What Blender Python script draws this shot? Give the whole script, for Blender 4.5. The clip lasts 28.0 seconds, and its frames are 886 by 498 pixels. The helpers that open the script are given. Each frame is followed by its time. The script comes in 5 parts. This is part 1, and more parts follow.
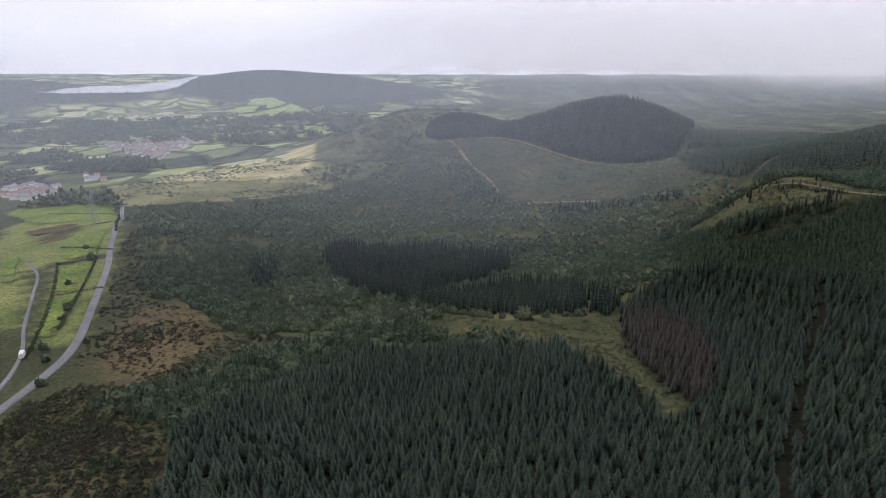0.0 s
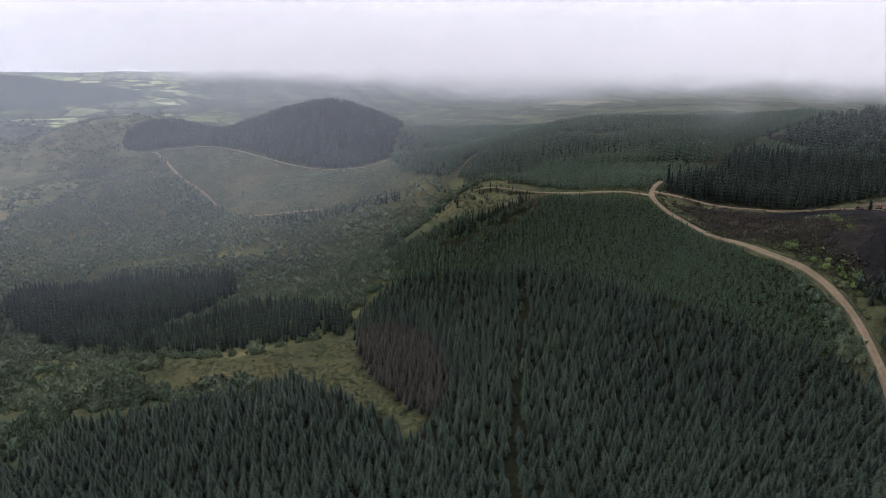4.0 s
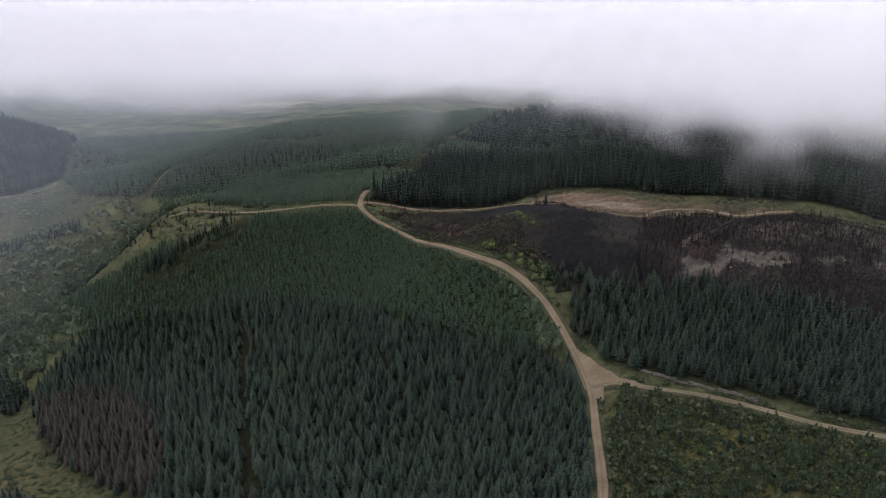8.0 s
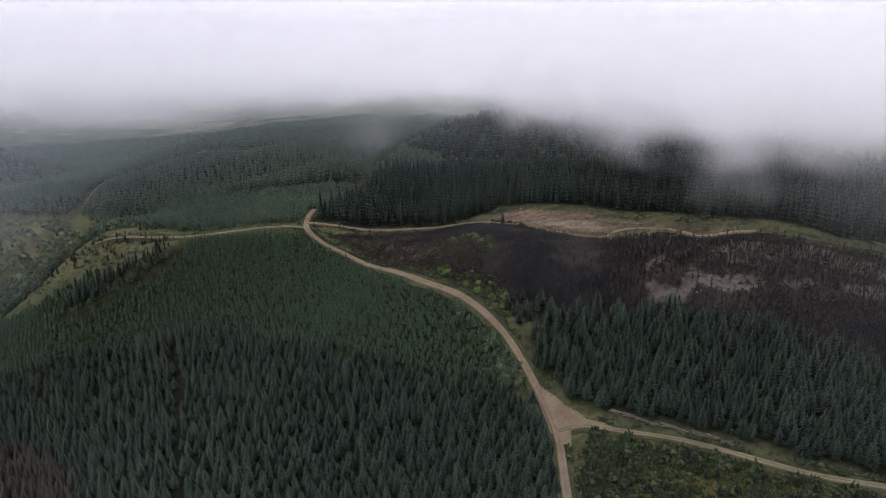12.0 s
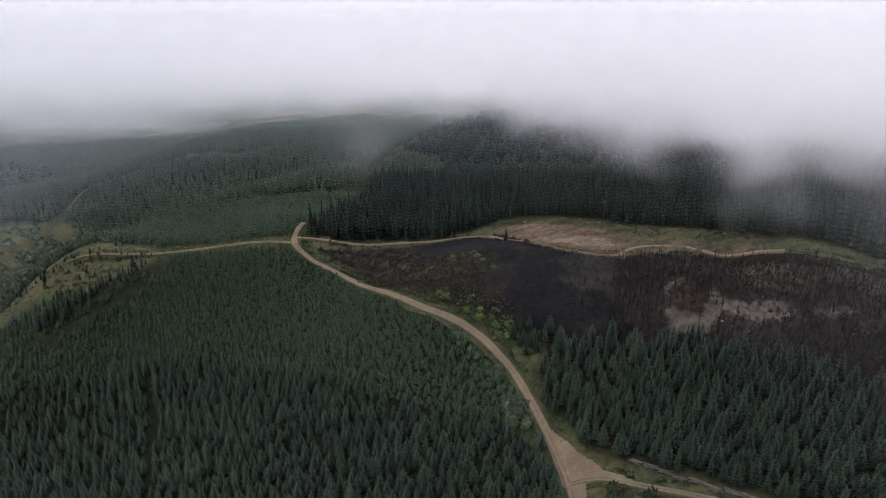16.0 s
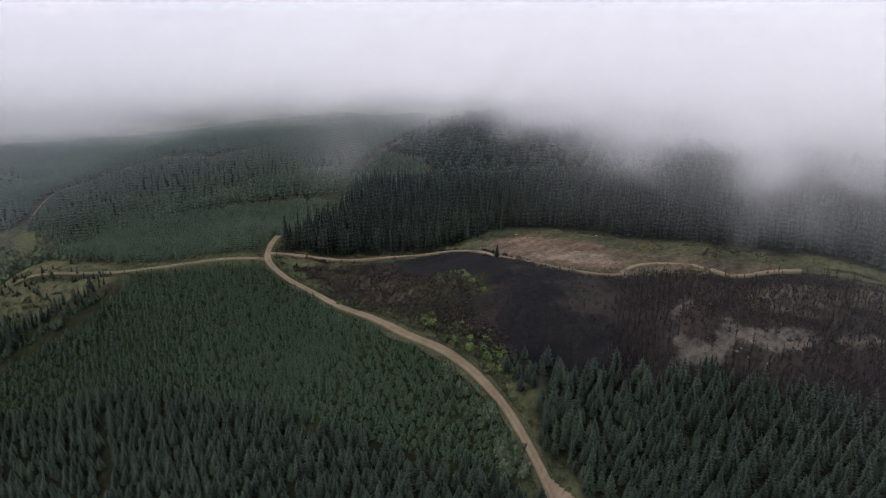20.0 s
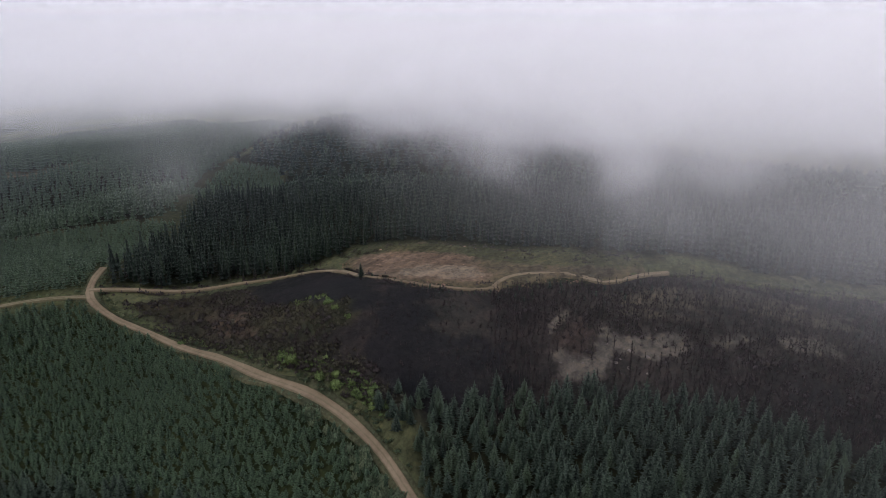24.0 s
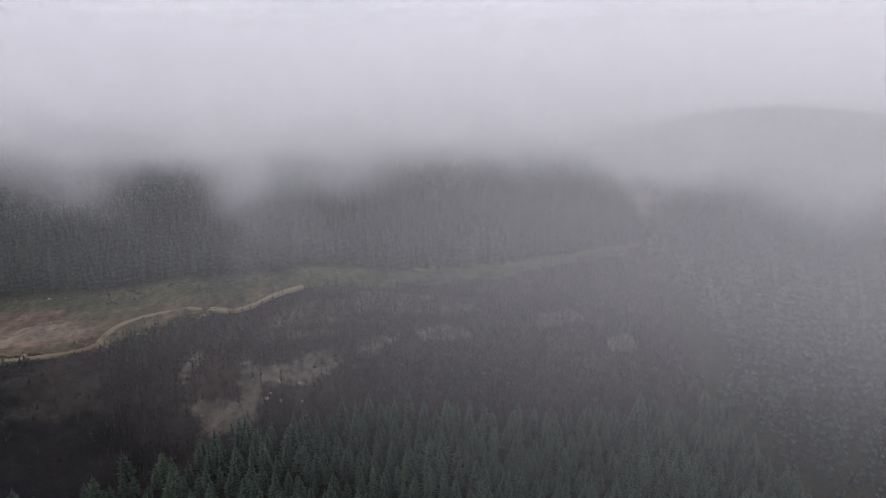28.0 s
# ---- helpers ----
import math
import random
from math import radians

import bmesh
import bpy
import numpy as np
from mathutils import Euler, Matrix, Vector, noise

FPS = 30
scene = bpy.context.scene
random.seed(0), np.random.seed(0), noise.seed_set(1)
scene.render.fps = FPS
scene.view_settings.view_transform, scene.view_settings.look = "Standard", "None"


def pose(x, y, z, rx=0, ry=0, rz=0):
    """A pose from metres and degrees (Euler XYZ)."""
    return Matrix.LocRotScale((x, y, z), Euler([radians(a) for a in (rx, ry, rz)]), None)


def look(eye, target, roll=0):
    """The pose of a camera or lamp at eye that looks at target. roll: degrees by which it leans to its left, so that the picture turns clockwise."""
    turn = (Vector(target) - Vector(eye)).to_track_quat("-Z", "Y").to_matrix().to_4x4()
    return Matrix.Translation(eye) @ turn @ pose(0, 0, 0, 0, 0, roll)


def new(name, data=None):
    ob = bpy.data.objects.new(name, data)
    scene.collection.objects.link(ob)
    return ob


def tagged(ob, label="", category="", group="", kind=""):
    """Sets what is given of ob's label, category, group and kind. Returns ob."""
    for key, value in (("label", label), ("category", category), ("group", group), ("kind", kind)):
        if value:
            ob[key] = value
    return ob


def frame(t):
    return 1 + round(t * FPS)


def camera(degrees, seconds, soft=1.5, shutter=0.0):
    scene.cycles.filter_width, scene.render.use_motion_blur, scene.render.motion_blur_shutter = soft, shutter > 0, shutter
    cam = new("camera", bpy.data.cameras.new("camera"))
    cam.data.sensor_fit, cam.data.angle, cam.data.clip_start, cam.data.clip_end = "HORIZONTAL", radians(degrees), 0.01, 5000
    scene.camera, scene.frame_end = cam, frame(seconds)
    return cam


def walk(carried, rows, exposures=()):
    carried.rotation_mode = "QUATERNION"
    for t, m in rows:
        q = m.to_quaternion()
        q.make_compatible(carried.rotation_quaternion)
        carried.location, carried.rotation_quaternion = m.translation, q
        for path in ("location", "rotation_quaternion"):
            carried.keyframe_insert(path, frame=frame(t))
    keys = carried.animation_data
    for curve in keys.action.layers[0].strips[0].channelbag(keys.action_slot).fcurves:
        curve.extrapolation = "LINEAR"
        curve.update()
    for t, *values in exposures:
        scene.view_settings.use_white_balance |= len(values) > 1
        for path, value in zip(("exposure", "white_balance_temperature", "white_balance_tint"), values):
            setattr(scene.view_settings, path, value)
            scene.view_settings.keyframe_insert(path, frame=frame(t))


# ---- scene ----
# A wooded upland valley under low cloud, seen from a drone that climbs and turns.

# ------------------------------------------------------------------ camera
cam = camera(69.1, 28.0, soft=0.7)
PATH = [
    (0.0, 0.00, 0.01, 100.03, 74.07, 0.12, 0.05),
    (0.5, 0.68, 1.11, 101.49, 74.03, 0.13, -1.98),
    (1.0, 1.35, 2.21, 102.93, 73.96, 0.22, -5.07),
    (1.5, 2.01, 3.32, 104.32, 73.95, 0.16, -8.06),
    (2.0, 2.68, 4.46, 105.65, 73.91, 0.15, -11.31),
    (2.5, 3.36, 5.62, 106.91, 73.87, 0.07, -14.55),
    (3.0, 4.07, 6.81, 108.10, 73.84, 0.09, -17.77),
    (3.5, 4.81, 8.05, 109.23, 73.78, 0.09, -21.06),
    (5.5, 8.65, 13.50, 112.07, 73.78, 0.00, -34.31),
    (6.0, 9.94, 14.78, 112.70, 73.82, 0.01, -37.64),
    (6.5, 11.29, 16.02, 113.34, 73.79, 0.02, -40.93),
    (7.0, 12.67, 17.23, 113.97, 73.76, 0.01, -44.09),
    (7.5, 14.08, 18.40, 114.63, 73.74, 0.04, -47.19),
    (8.0, 15.52, 19.55, 115.30, 73.72, 0.05, -50.02),
    (8.5, 17.02, 20.71, 115.99, 73.68, 0.04, -52.12),
    (9.0, 18.59, 21.92, 116.70, 73.67, -0.02, -53.40),
    (9.5, 20.26, 23.19, 117.40, 73.65, -0.01, -54.04),
    (10.0, 22.01, 24.53, 118.08, 73.68, -0.03, -54.15),
    (10.5, 23.85, 25.92, 118.74, 73.69, 0.03, -54.18),
    (11.0, 25.77, 27.36, 119.35, 73.71, 0.03, -54.21),
    (11.5, 27.76, 28.84, 119.92, 73.73, 0.03, -54.22),
    (12.0, 29.81, 30.37, 120.42, 73.71, -0.03, -54.26),
    (12.5, 31.89, 31.91, 120.88, 73.69, -0.09, -54.28),
    (14.5, 40.75, 38.26, 121.88, 73.53, -0.08, -54.36),
    (15.0, 42.93, 39.80, 122.11, 73.51, -0.11, -54.38),
    (15.5, 45.11, 41.34, 122.34, 73.48, -0.09, -54.39),
    (16.0, 47.27, 42.88, 122.58, 73.46, -0.11, -54.39),
    (16.5, 49.42, 44.41, 122.82, 73.42, -0.09, -54.42),
    (17.0, 51.55, 45.94, 123.07, 73.40, -0.07, -54.44),
    (17.5, 53.67, 47.47, 123.32, 73.35, -0.05, -54.47),
    (18.0, 55.78, 48.99, 123.55, 73.30, -0.06, -54.49),
    (18.5, 57.90, 50.51, 123.76, 73.26, -0.08, -54.51),
    (19.0, 60.03, 52.00, 123.95, 73.21, -0.10, -54.53),
    (19.5, 62.17, 53.46, 124.13, 73.16, -0.07, -54.77),
    (20.0, 64.33, 54.89, 124.28, 73.13, -0.09, -55.69),
    (20.5, 66.48, 56.28, 124.39, 73.10, -0.05, -56.45),
    (22.5, 75.26, 61.10, 123.98, 73.26, -0.07, -60.87),
    (23.0, 77.43, 62.03, 123.76, 73.35, -0.04, -62.64),
    (23.5, 79.58, 62.91, 123.53, 73.39, -0.06, -65.01),
    (24.0, 81.73, 63.75, 123.30, 73.47, -0.02, -68.14),
    (24.5, 83.89, 64.52, 123.06, 73.55, 0.01, -71.48),
    (25.0, 86.03, 65.20, 122.81, 73.66, 0.07, -75.52),
    (25.5, 88.19, 65.80, 122.52, 73.78, 0.06, -79.60),
    (26.0, 90.37, 66.34, 122.19, 73.89, 0.06, -83.83),
    (26.5, 92.58, 66.82, 121.82, 73.97, 0.08, -88.18),
    (27.0, 94.81, 67.26, 121.42, 74.18, 0.11, -92.65),
    (27.5, 97.05, 67.67, 121.01, 74.33, 0.08, -97.13),
    (28.0, 99.29, 68.07, 120.60, 74.50, 0.08, -102.62),
]
walk(cam, [(t, pose(x, y, z, tilt, 0, yaw) @ pose(0, 0, 0, 0, 0, roll)) for t, x, y, z, tilt, roll, yaw in PATH],
     [(0.0, 0.0), (3.0, 0.12), (12.0, 0.05), (18.0, 0.0), (24.0, -0.18), (28.0, -0.38)])

# ------------------------------------------------------------------ world and sun
world = bpy.data.worlds.new("overcast_sky")
scene.world = world
world.use_nodes = True
wn, wl = world.node_tree.nodes, world.node_tree.links
wn.clear()
sky = wn.new("ShaderNodeTexSky")
sky.sky_type, sky.sun_disc = "NISHITA", False
sky.sun_elevation, sky.sun_rotation = radians(38), radians(-60)
w_co = wn.new("ShaderNodeTexCoord")
w_map = wn.new("ShaderNodeMapping")
w_map.inputs["Scale"].default_value = (1.2, 1.2, 5.0)
w_noise = wn.new("ShaderNodeTexNoise")
w_noise.inputs["Scale"].default_value, w_noise.inputs["Detail"].default_value = 2.2, 6.0
w_ramp = wn.new("ShaderNodeValToRGB")
w_ramp.color_ramp.elements[0].position, w_ramp.color_ramp.elements[0].color = 0.33, (0.845, 0.82, 0.955, 1)
w_ramp.color_ramp.elements[1].position, w_ramp.color_ramp.elements[1].color = 0.62, (1.005, 0.98, 1.115, 1)
w_sky = wn.new("ShaderNodeBackground")
w_sky.inputs["Strength"].default_value = 0.06
w_cloud = wn.new("ShaderNodeBackground")
w_cloud.inputs["Strength"].default_value = 1.13
w_mix = wn.new("ShaderNodeMixShader")
w_mix.inputs[0].default_value = 0.93
w_out = wn.new("ShaderNodeOutputWorld")
wl.new(w_co.outputs["Generated"], w_map.inputs[0])
wl.new(w_map.outputs[0], w_noise.inputs["Vector"])
wl.new(w_noise.outputs["Fac"], w_ramp.inputs[0])
wl.new(w_ramp.outputs[0], w_cloud.inputs["Color"])
wl.new(sky.outputs[0], w_sky.inputs["Color"])
wl.new(w_sky.outputs[0], w_mix.inputs[1])
wl.new(w_cloud.outputs[0], w_mix.inputs[2])
wl.new(w_mix.outputs[0], w_out.inputs[0])

sun = new("sun", bpy.data.lights.new("sun", "SUN"))
sun.data.energy, sun.data.angle, sun.data.color = 0.6, radians(20), (1.0, 0.97, 0.92)
sun.matrix_world = look((-400, 500, 600), (100, 200, 0))

# ------------------------------------------------------------------ materials


def material(name, rough=0.9, spec=0.15):
    mat = bpy.data.materials.new(name)
    mat.use_nodes = True
    bsdf = mat.node_tree.nodes["Principled BSDF"]
    bsdf.inputs["Roughness"].default_value = rough
    bsdf.inputs["Specular IOR Level"].default_value = spec
    return mat, mat.node_tree.nodes, mat.node_tree.links, bsdf


def noise_node(n, l, vector, scale, detail=4.0, rough=0.6):
    tex = n.new("ShaderNodeTexNoise")
    tex.inputs["Scale"].default_value, tex.inputs["Detail"].default_value = scale, detail
    tex.inputs["Roughness"].default_value = rough
    l.new(vector, tex.inputs["Vector"])
    return tex.outputs["Fac"]


def ramp_node(n, l, fac, stops):
    ramp = n.new("ShaderNodeValToRGB")
    els = ramp.color_ramp.elements
    while len(els) < len(stops):
        els.new(0.5)
    for e, (at, c) in zip(els, stops):
        e.position, e.color = at, (*c, 1)
    l.new(fac, ramp.inputs[0])
    return ramp.outputs[0]


def mix_node(n, l, fac, a, b, blend="MIX"):
    mix = n.new("ShaderNodeMix")
    mix.data_type, mix.blend_type = "RGBA", blend
    for sock, v in ((0, fac), (6, a), (7, b)):
        if isinstance(v, (int, float)):
            mix.inputs[sock].default_value = v
        elif isinstance(v, tuple):
            mix.inputs[sock].default_value = (*v, 1)
        else:
            l.new(v, mix.inputs[sock])
    return mix.outputs[2]


def math_node(n, l, op, a, b=0.0, clamp=False):
    m = n.new("ShaderNodeMath")
    m.operation, m.use_clamp = op, clamp
    for sock, v in ((0, a), (1, b)):
        if isinstance(v, (int, float)):
            m.inputs[sock].default_value = v
        else:
            l.new(v, m.inputs[sock])
    return m.outputs[0]


def position(n):
    return n.new("ShaderNodeNewGeometry").outputs["Position"]


def attribute(n, name, out="Fac"):
    at = n.new("ShaderNodeAttribute")
    at.attribute_name = name
    return at.outputs[out]


def bump_node(n, l, bsdf, height, strength, distance):
    b = n.new("ShaderNodeBump")
    b.inputs["Strength"].default_value, b.inputs["Distance"].default_value = strength, distance
    l.new(height, b.inputs["Height"])
    l.new(b.outputs[0], bsdf.inputs["Normal"])


def surface(name, dark, light, scale, fine, rough=0.9, bump=0.3, spec=0.15):
    """A plain worn surface: two tones in patches, with finer grain over them."""
    mat, n, l, bsdf = material(name, rough, spec)
    p = position(n)
    broad, grain = noise_node(n, l, p, scale), noise_node(n, l, p, fine)
    c = ramp_node(n, l, broad, [(0.32, dark), (0.68, light)])
    g = ramp_node(n, l, grain, [(0.3, (0.55, 0.55, 0.55)), (0.7, (1.25, 1.25, 1.25))])
    l.new(mix_node(n, l, 1.0, c, g, "MULTIPLY"), bsdf.inputs["Base Color"])
    bump_node(n, l, bsdf, grain, bump, 0.1)
    return mat


def foliage(name, stops, tip_light, tip_share=0.6):
    """Leaves or needles: a tone for each plant, paler growth at the tips of the shoots, with light painted towards the
    crown's top.
    """
    mat, n, l, bsdf = material(name, 0.75, 0.2)
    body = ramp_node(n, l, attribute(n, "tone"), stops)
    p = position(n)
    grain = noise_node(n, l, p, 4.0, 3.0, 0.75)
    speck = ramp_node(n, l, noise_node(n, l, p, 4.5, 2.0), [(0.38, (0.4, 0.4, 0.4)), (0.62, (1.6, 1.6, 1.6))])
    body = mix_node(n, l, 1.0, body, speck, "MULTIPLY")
    at_tip = math_node(n, l, "MULTIPLY", math_node(n, l, "POWER", attribute(n, "tip_light"), 2.0), math_node(n, l, "MULTIPLY", grain, 1.7 * tip_share), True)
    l.new(mix_node(n, l, at_tip, body, tip_light), bsdf.inputs["Base Color"])
    bump_node(n, l, bsdf, grain, 0.7, 0.35)
    return mat


def land_material():
    """Open ground: the cover's own colour, broken by tussocks, bare streaks and grain."""
    mat, n, l, bsdf = material("rough_ground", 0.95, 0.1)
    p = position(n)
    cover = attribute(n, "cover", "Color")
    warp = n.new("ShaderNodeVectorMath")
    warp.operation = "MULTIPLY_ADD"
    bend = n.new("ShaderNodeTexNoise")
    bend.inputs["Scale"].default_value = 0.006
    l.new(p, bend.inputs["Vector"])
    l.new(bend.outputs["Color"], warp.inputs[0])
    warp.inputs[1].default_value = (160, 160, 0)
    l.new(p, warp.inputs[2])
    flat = n.new("ShaderNodeVectorMath")
    flat.operation = "MULTIPLY"
    flat.inputs[1].default_value = (1, 0.6, 0)
    l.new(warp.outputs[0], flat.inputs[0])
    plots, hedges = n.new("ShaderNodeTexVoronoi"), n.new("ShaderNodeTexVoronoi")
    hedges.feature = "DISTANCE_TO_EDGE"
    for v in (plots, hedges):
        v.inputs["Scale"].default_value = 0.011
        l.new(flat.outputs[0], v.inputs["Vector"])
    parcel = n.new("ShaderNodeSeparateColor")
    l.new(plots.outputs["Color"], parcel.inputs[0])
    wood = noise_node(n, l, p, 0.0022, 3.0)
    use = math_node(n, l, "ADD", math_node(n, l, "MULTIPLY", parcel.outputs[0], 0.55), math_node(n, l, "MULTIPLY", wood, 0.75))
    # Parcel colours are lightened throughout to carry distant sunlight and haze.
    farmed = ramp_node(n, l, use, [(0.44, (0.048, 0.064, 0.046)), (0.54, (0.130, 0.150, 0.098)), (0.68, (0.190, 0.212, 0.130)), (0.78, (0.28, 0.35, 0.155)), (0.92, (0.40, 0.41, 0.26))])
    hedge = ramp_node(n, l, hedges.outputs["Distance"], [(0.05, (0.3, 0.33, 0.33)), (0.11, (1, 1, 1))])
    farmed = mix_node(n, l, 1.0, farmed, hedge, "MULTIPLY")
    cover = mix_node(n, l, attribute(n, "farm"), cover, farmed)
    tussock = ramp_node(n, l, noise_node(n, l, p, 0.55, 5.0, 0.7), [(0.3, (0.45, 0.47, 0.42)), (0.5, (1, 1, 1)), (0.72, (1.55, 1.45, 1.2))])
    patch = ramp_node(n, l, noise_node(n, l, p, 0.035, 4.0), [(0.3, (0.7, 0.78, 0.72)), (0.7, (1.3, 1.2, 1.05))])
    c = mix_node(n, l, 1.0, mix_node(n, l, 1.0, cover, tussock, "MULTIPLY"), patch, "MULTIPLY")
    l.new(c, bsdf.inputs["Base Color"])
    bump_node(n, l, bsdf, noise_node(n, l, p, 0.4, 6.0, 0.7), 0.6, 1.2)
    return mat


def track_material(name, dark, light, grown=0.35):
    """Trodden gravel: paler where wheels run, with grass along the crown and the edges."""
    mat, n, l, bsdf = material(name, 0.95, 0.1)
    p = position(n)
    c = ramp_node(n, l, noise_node(n, l, p, 0.12, 4.0), [(0.3, dark), (0.7, light)])
    grit = ramp_node(n, l, noise_node(n, l, p, 1.1, 6.0, 0.75), [(0.25, (0.78, 0.78, 0.78)), (0.75, (1.18, 1.18, 1.18))])
    c = mix_node(n, l, 1.0, c, grit, "MULTIPLY")
    off = math_node(n, l, "ABSOLUTE", attribute(n, "across"))
    wheel = math_node(n, l, "ABSOLUTE", math_node(n, l, "SUBTRACT", off, 0.52))
    grass = math_node(n, l, "MULTIPLY", math_node(n, l, "SUBTRACT", math_node(n, l, "ADD", wheel, math_node(n, l, "MULTIPLY", noise_node(n, l, p, 0.5, 5.0, 0.7), 0.7)), 0.62), 4.0, True)
    c = mix_node(n, l, math_node(n, l, "MULTIPLY", grass, grown), c, (0.075, 0.074, 0.038))
    l.new(c, bsdf.inputs["Base Color"])
    bump_node(n, l, bsdf, noise_node(n, l, p, 2.5, 5.0), 0.3, 0.08)
    return mat


def cloud_material(name, scale, low, high, tint=(0.97, 0.97, 0.98)):
    """Cloud and mist: thin where its density is low, torn into wisps."""
    mat = bpy.data.materials.new(name)
    mat.use_nodes = True
    n, l = mat.node_tree.nodes, mat.node_tree.links
    n.clear()
    p = position(n)
    mp = n.new("ShaderNodeMapping")
    mp.inputs["Scale"].default_value = (1.0, 1.0, 0.8)
    mp.inputs["Rotation"].default_value = (radians(22), radians(22), 0)
    l.new(p, mp.inputs[0])
    wisp = noise_node(n, l, mp.outputs[0], scale, 2.6, 0.5)
    ragged = math_node(n, l, "MULTIPLY", math_node(n, l, "SUBTRACT", wisp, 0.5), 1.5)
    edge = n.new("ShaderNodeMapRange")
    edge.interpolation_type = "SMOOTHSTEP"
    edge.inputs["From Min"].default_value, edge.inputs["From Max"].default_value = low, high
    l.new(math_node(n, l, "ADD", attribute(n, "thick"), math_node(n, l, "MULTIPLY", ragged, attribute(n, "torn"))), edge.inputs["Value"])
    fac = math_node(n, l, "MULTIPLY", edge.outputs[0], attribute(n, "most"), True)
    clear, diff, trans = n.new("ShaderNodeBsdfTransparent"), n.new("ShaderNodeBsdfDiffuse"), n.new("ShaderNodeBsdfTranslucent")
    diff.inputs["Color"].default_value = trans.inputs["Color"].default_value = (*tint, 1)
    body, mix, out = n.new("ShaderNodeMixShader"), n.new("ShaderNodeMixShader"), n.new("ShaderNodeOutputMaterial")
    body.inputs[0].default_value = 0.25
    l.new(diff.outputs[0], body.inputs[1])
    l.new(trans.outputs[0], body.inputs[2])
    l.new(fac, mix.inputs[0])
    l.new(clear.outputs[0], mix.inputs[1])
    l.new(body.outputs[0], mix.inputs[2])
    l.new(mix.outputs[0], out.inputs[0])
    return mat


LAND = land_material()
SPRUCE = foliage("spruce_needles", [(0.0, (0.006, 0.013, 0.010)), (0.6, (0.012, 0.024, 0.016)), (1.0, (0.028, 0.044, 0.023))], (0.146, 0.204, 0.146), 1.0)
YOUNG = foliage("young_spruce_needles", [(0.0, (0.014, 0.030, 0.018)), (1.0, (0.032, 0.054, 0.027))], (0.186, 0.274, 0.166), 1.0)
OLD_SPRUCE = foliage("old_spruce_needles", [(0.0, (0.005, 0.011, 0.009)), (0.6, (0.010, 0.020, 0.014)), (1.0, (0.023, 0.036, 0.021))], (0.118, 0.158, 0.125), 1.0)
# Light green young needles; on the valley stands they also carry painted haze.
PALE_HAZED = foliage("pale_and_hazed_needles", [(0.0, (0.026, 0.046, 0.028)), (1.0, (0.048, 0.074, 0.040))], (0.26, 0.34, 0.25), 1.0)
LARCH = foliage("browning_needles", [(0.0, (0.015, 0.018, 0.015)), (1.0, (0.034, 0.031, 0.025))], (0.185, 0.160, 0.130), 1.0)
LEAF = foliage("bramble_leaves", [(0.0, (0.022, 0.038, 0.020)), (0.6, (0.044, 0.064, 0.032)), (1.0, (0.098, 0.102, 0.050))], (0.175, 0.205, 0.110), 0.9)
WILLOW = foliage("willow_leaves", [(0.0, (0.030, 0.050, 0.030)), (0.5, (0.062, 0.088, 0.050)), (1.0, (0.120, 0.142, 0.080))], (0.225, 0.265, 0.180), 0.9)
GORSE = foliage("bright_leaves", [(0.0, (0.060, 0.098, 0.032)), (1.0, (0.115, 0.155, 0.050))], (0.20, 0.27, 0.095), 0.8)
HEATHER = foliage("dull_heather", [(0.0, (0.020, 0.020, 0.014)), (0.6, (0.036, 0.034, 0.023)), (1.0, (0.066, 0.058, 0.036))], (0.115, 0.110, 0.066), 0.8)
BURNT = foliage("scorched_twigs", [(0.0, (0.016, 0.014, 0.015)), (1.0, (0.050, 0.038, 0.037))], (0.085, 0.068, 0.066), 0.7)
BARK = surface("bark", (0.05, 0.04, 0.03), (0.11, 0.09, 0.07), 0.8, 6.0)
GRAVEL = track_material("gravel_track", (0.150, 0.116, 0.076), (0.228, 0.180, 0.122))
PALE_TRACK = track_material("grassy_track", (0.125, 0.108, 0.068), (0.205, 0.175, 0.115), 0.75)
STONE = surface("pale_stone", (0.11, 0.095, 0.09), (0.22, 0.19, 0.17), 0.15, 1.5)
SPOIL = surface("red_spoil", (0.22, 0.13, 0.095), (0.36, 0.24, 0.18), 0.12, 1.2)
TARMAC = surface("worn_tarmac", (0.17, 0.17, 0.175), (0.25, 0.25, 0.255), 0.05, 2.0)
STRAND = cloud_material("torn_cloud", 0.016, 0.25, 0.9)
CLOUD = cloud_material("cloud", 0.012, 0.25, 0.75)
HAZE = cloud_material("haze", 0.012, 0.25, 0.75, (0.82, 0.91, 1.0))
MIST = cloud_material("mist", 0.05, 0.15, 0.85)

# ------------------------------------------------------------------ the lie of the land
# Rises of the ground: east, north, reach and height in metres.
BROAD_RISES = [
    (-420, 100, 190, 105.1), (-420, 400, 190, 5.3), (-420, 700, 190, 23.6), (-200, 100, 190, -2.1), (-200, 400, 190, 49.6),
    (-200, 700, 190, 11.4), (0, 100, 190, 40.2), (0, 400, 190, -24.1), (0, 700, 190, -12.3), (60, 120, 100, -22.8),
    (160, 60, 80, 11.5), (140, 180, 70, 6.6), (60, 260, 90, 9.8), (230, 150, 60, 14.9), (260, 60, 70, 15.9),
    (200, 240, 60, 20.3), (160, 330, 80, 46.2), (60, 430, 100, 0.4), (160, 480, 90, 5.8), (280, 350, 90, 33.2),
    (120, 640, 110, 28.2), (240, 600, 100, 27.4),
]
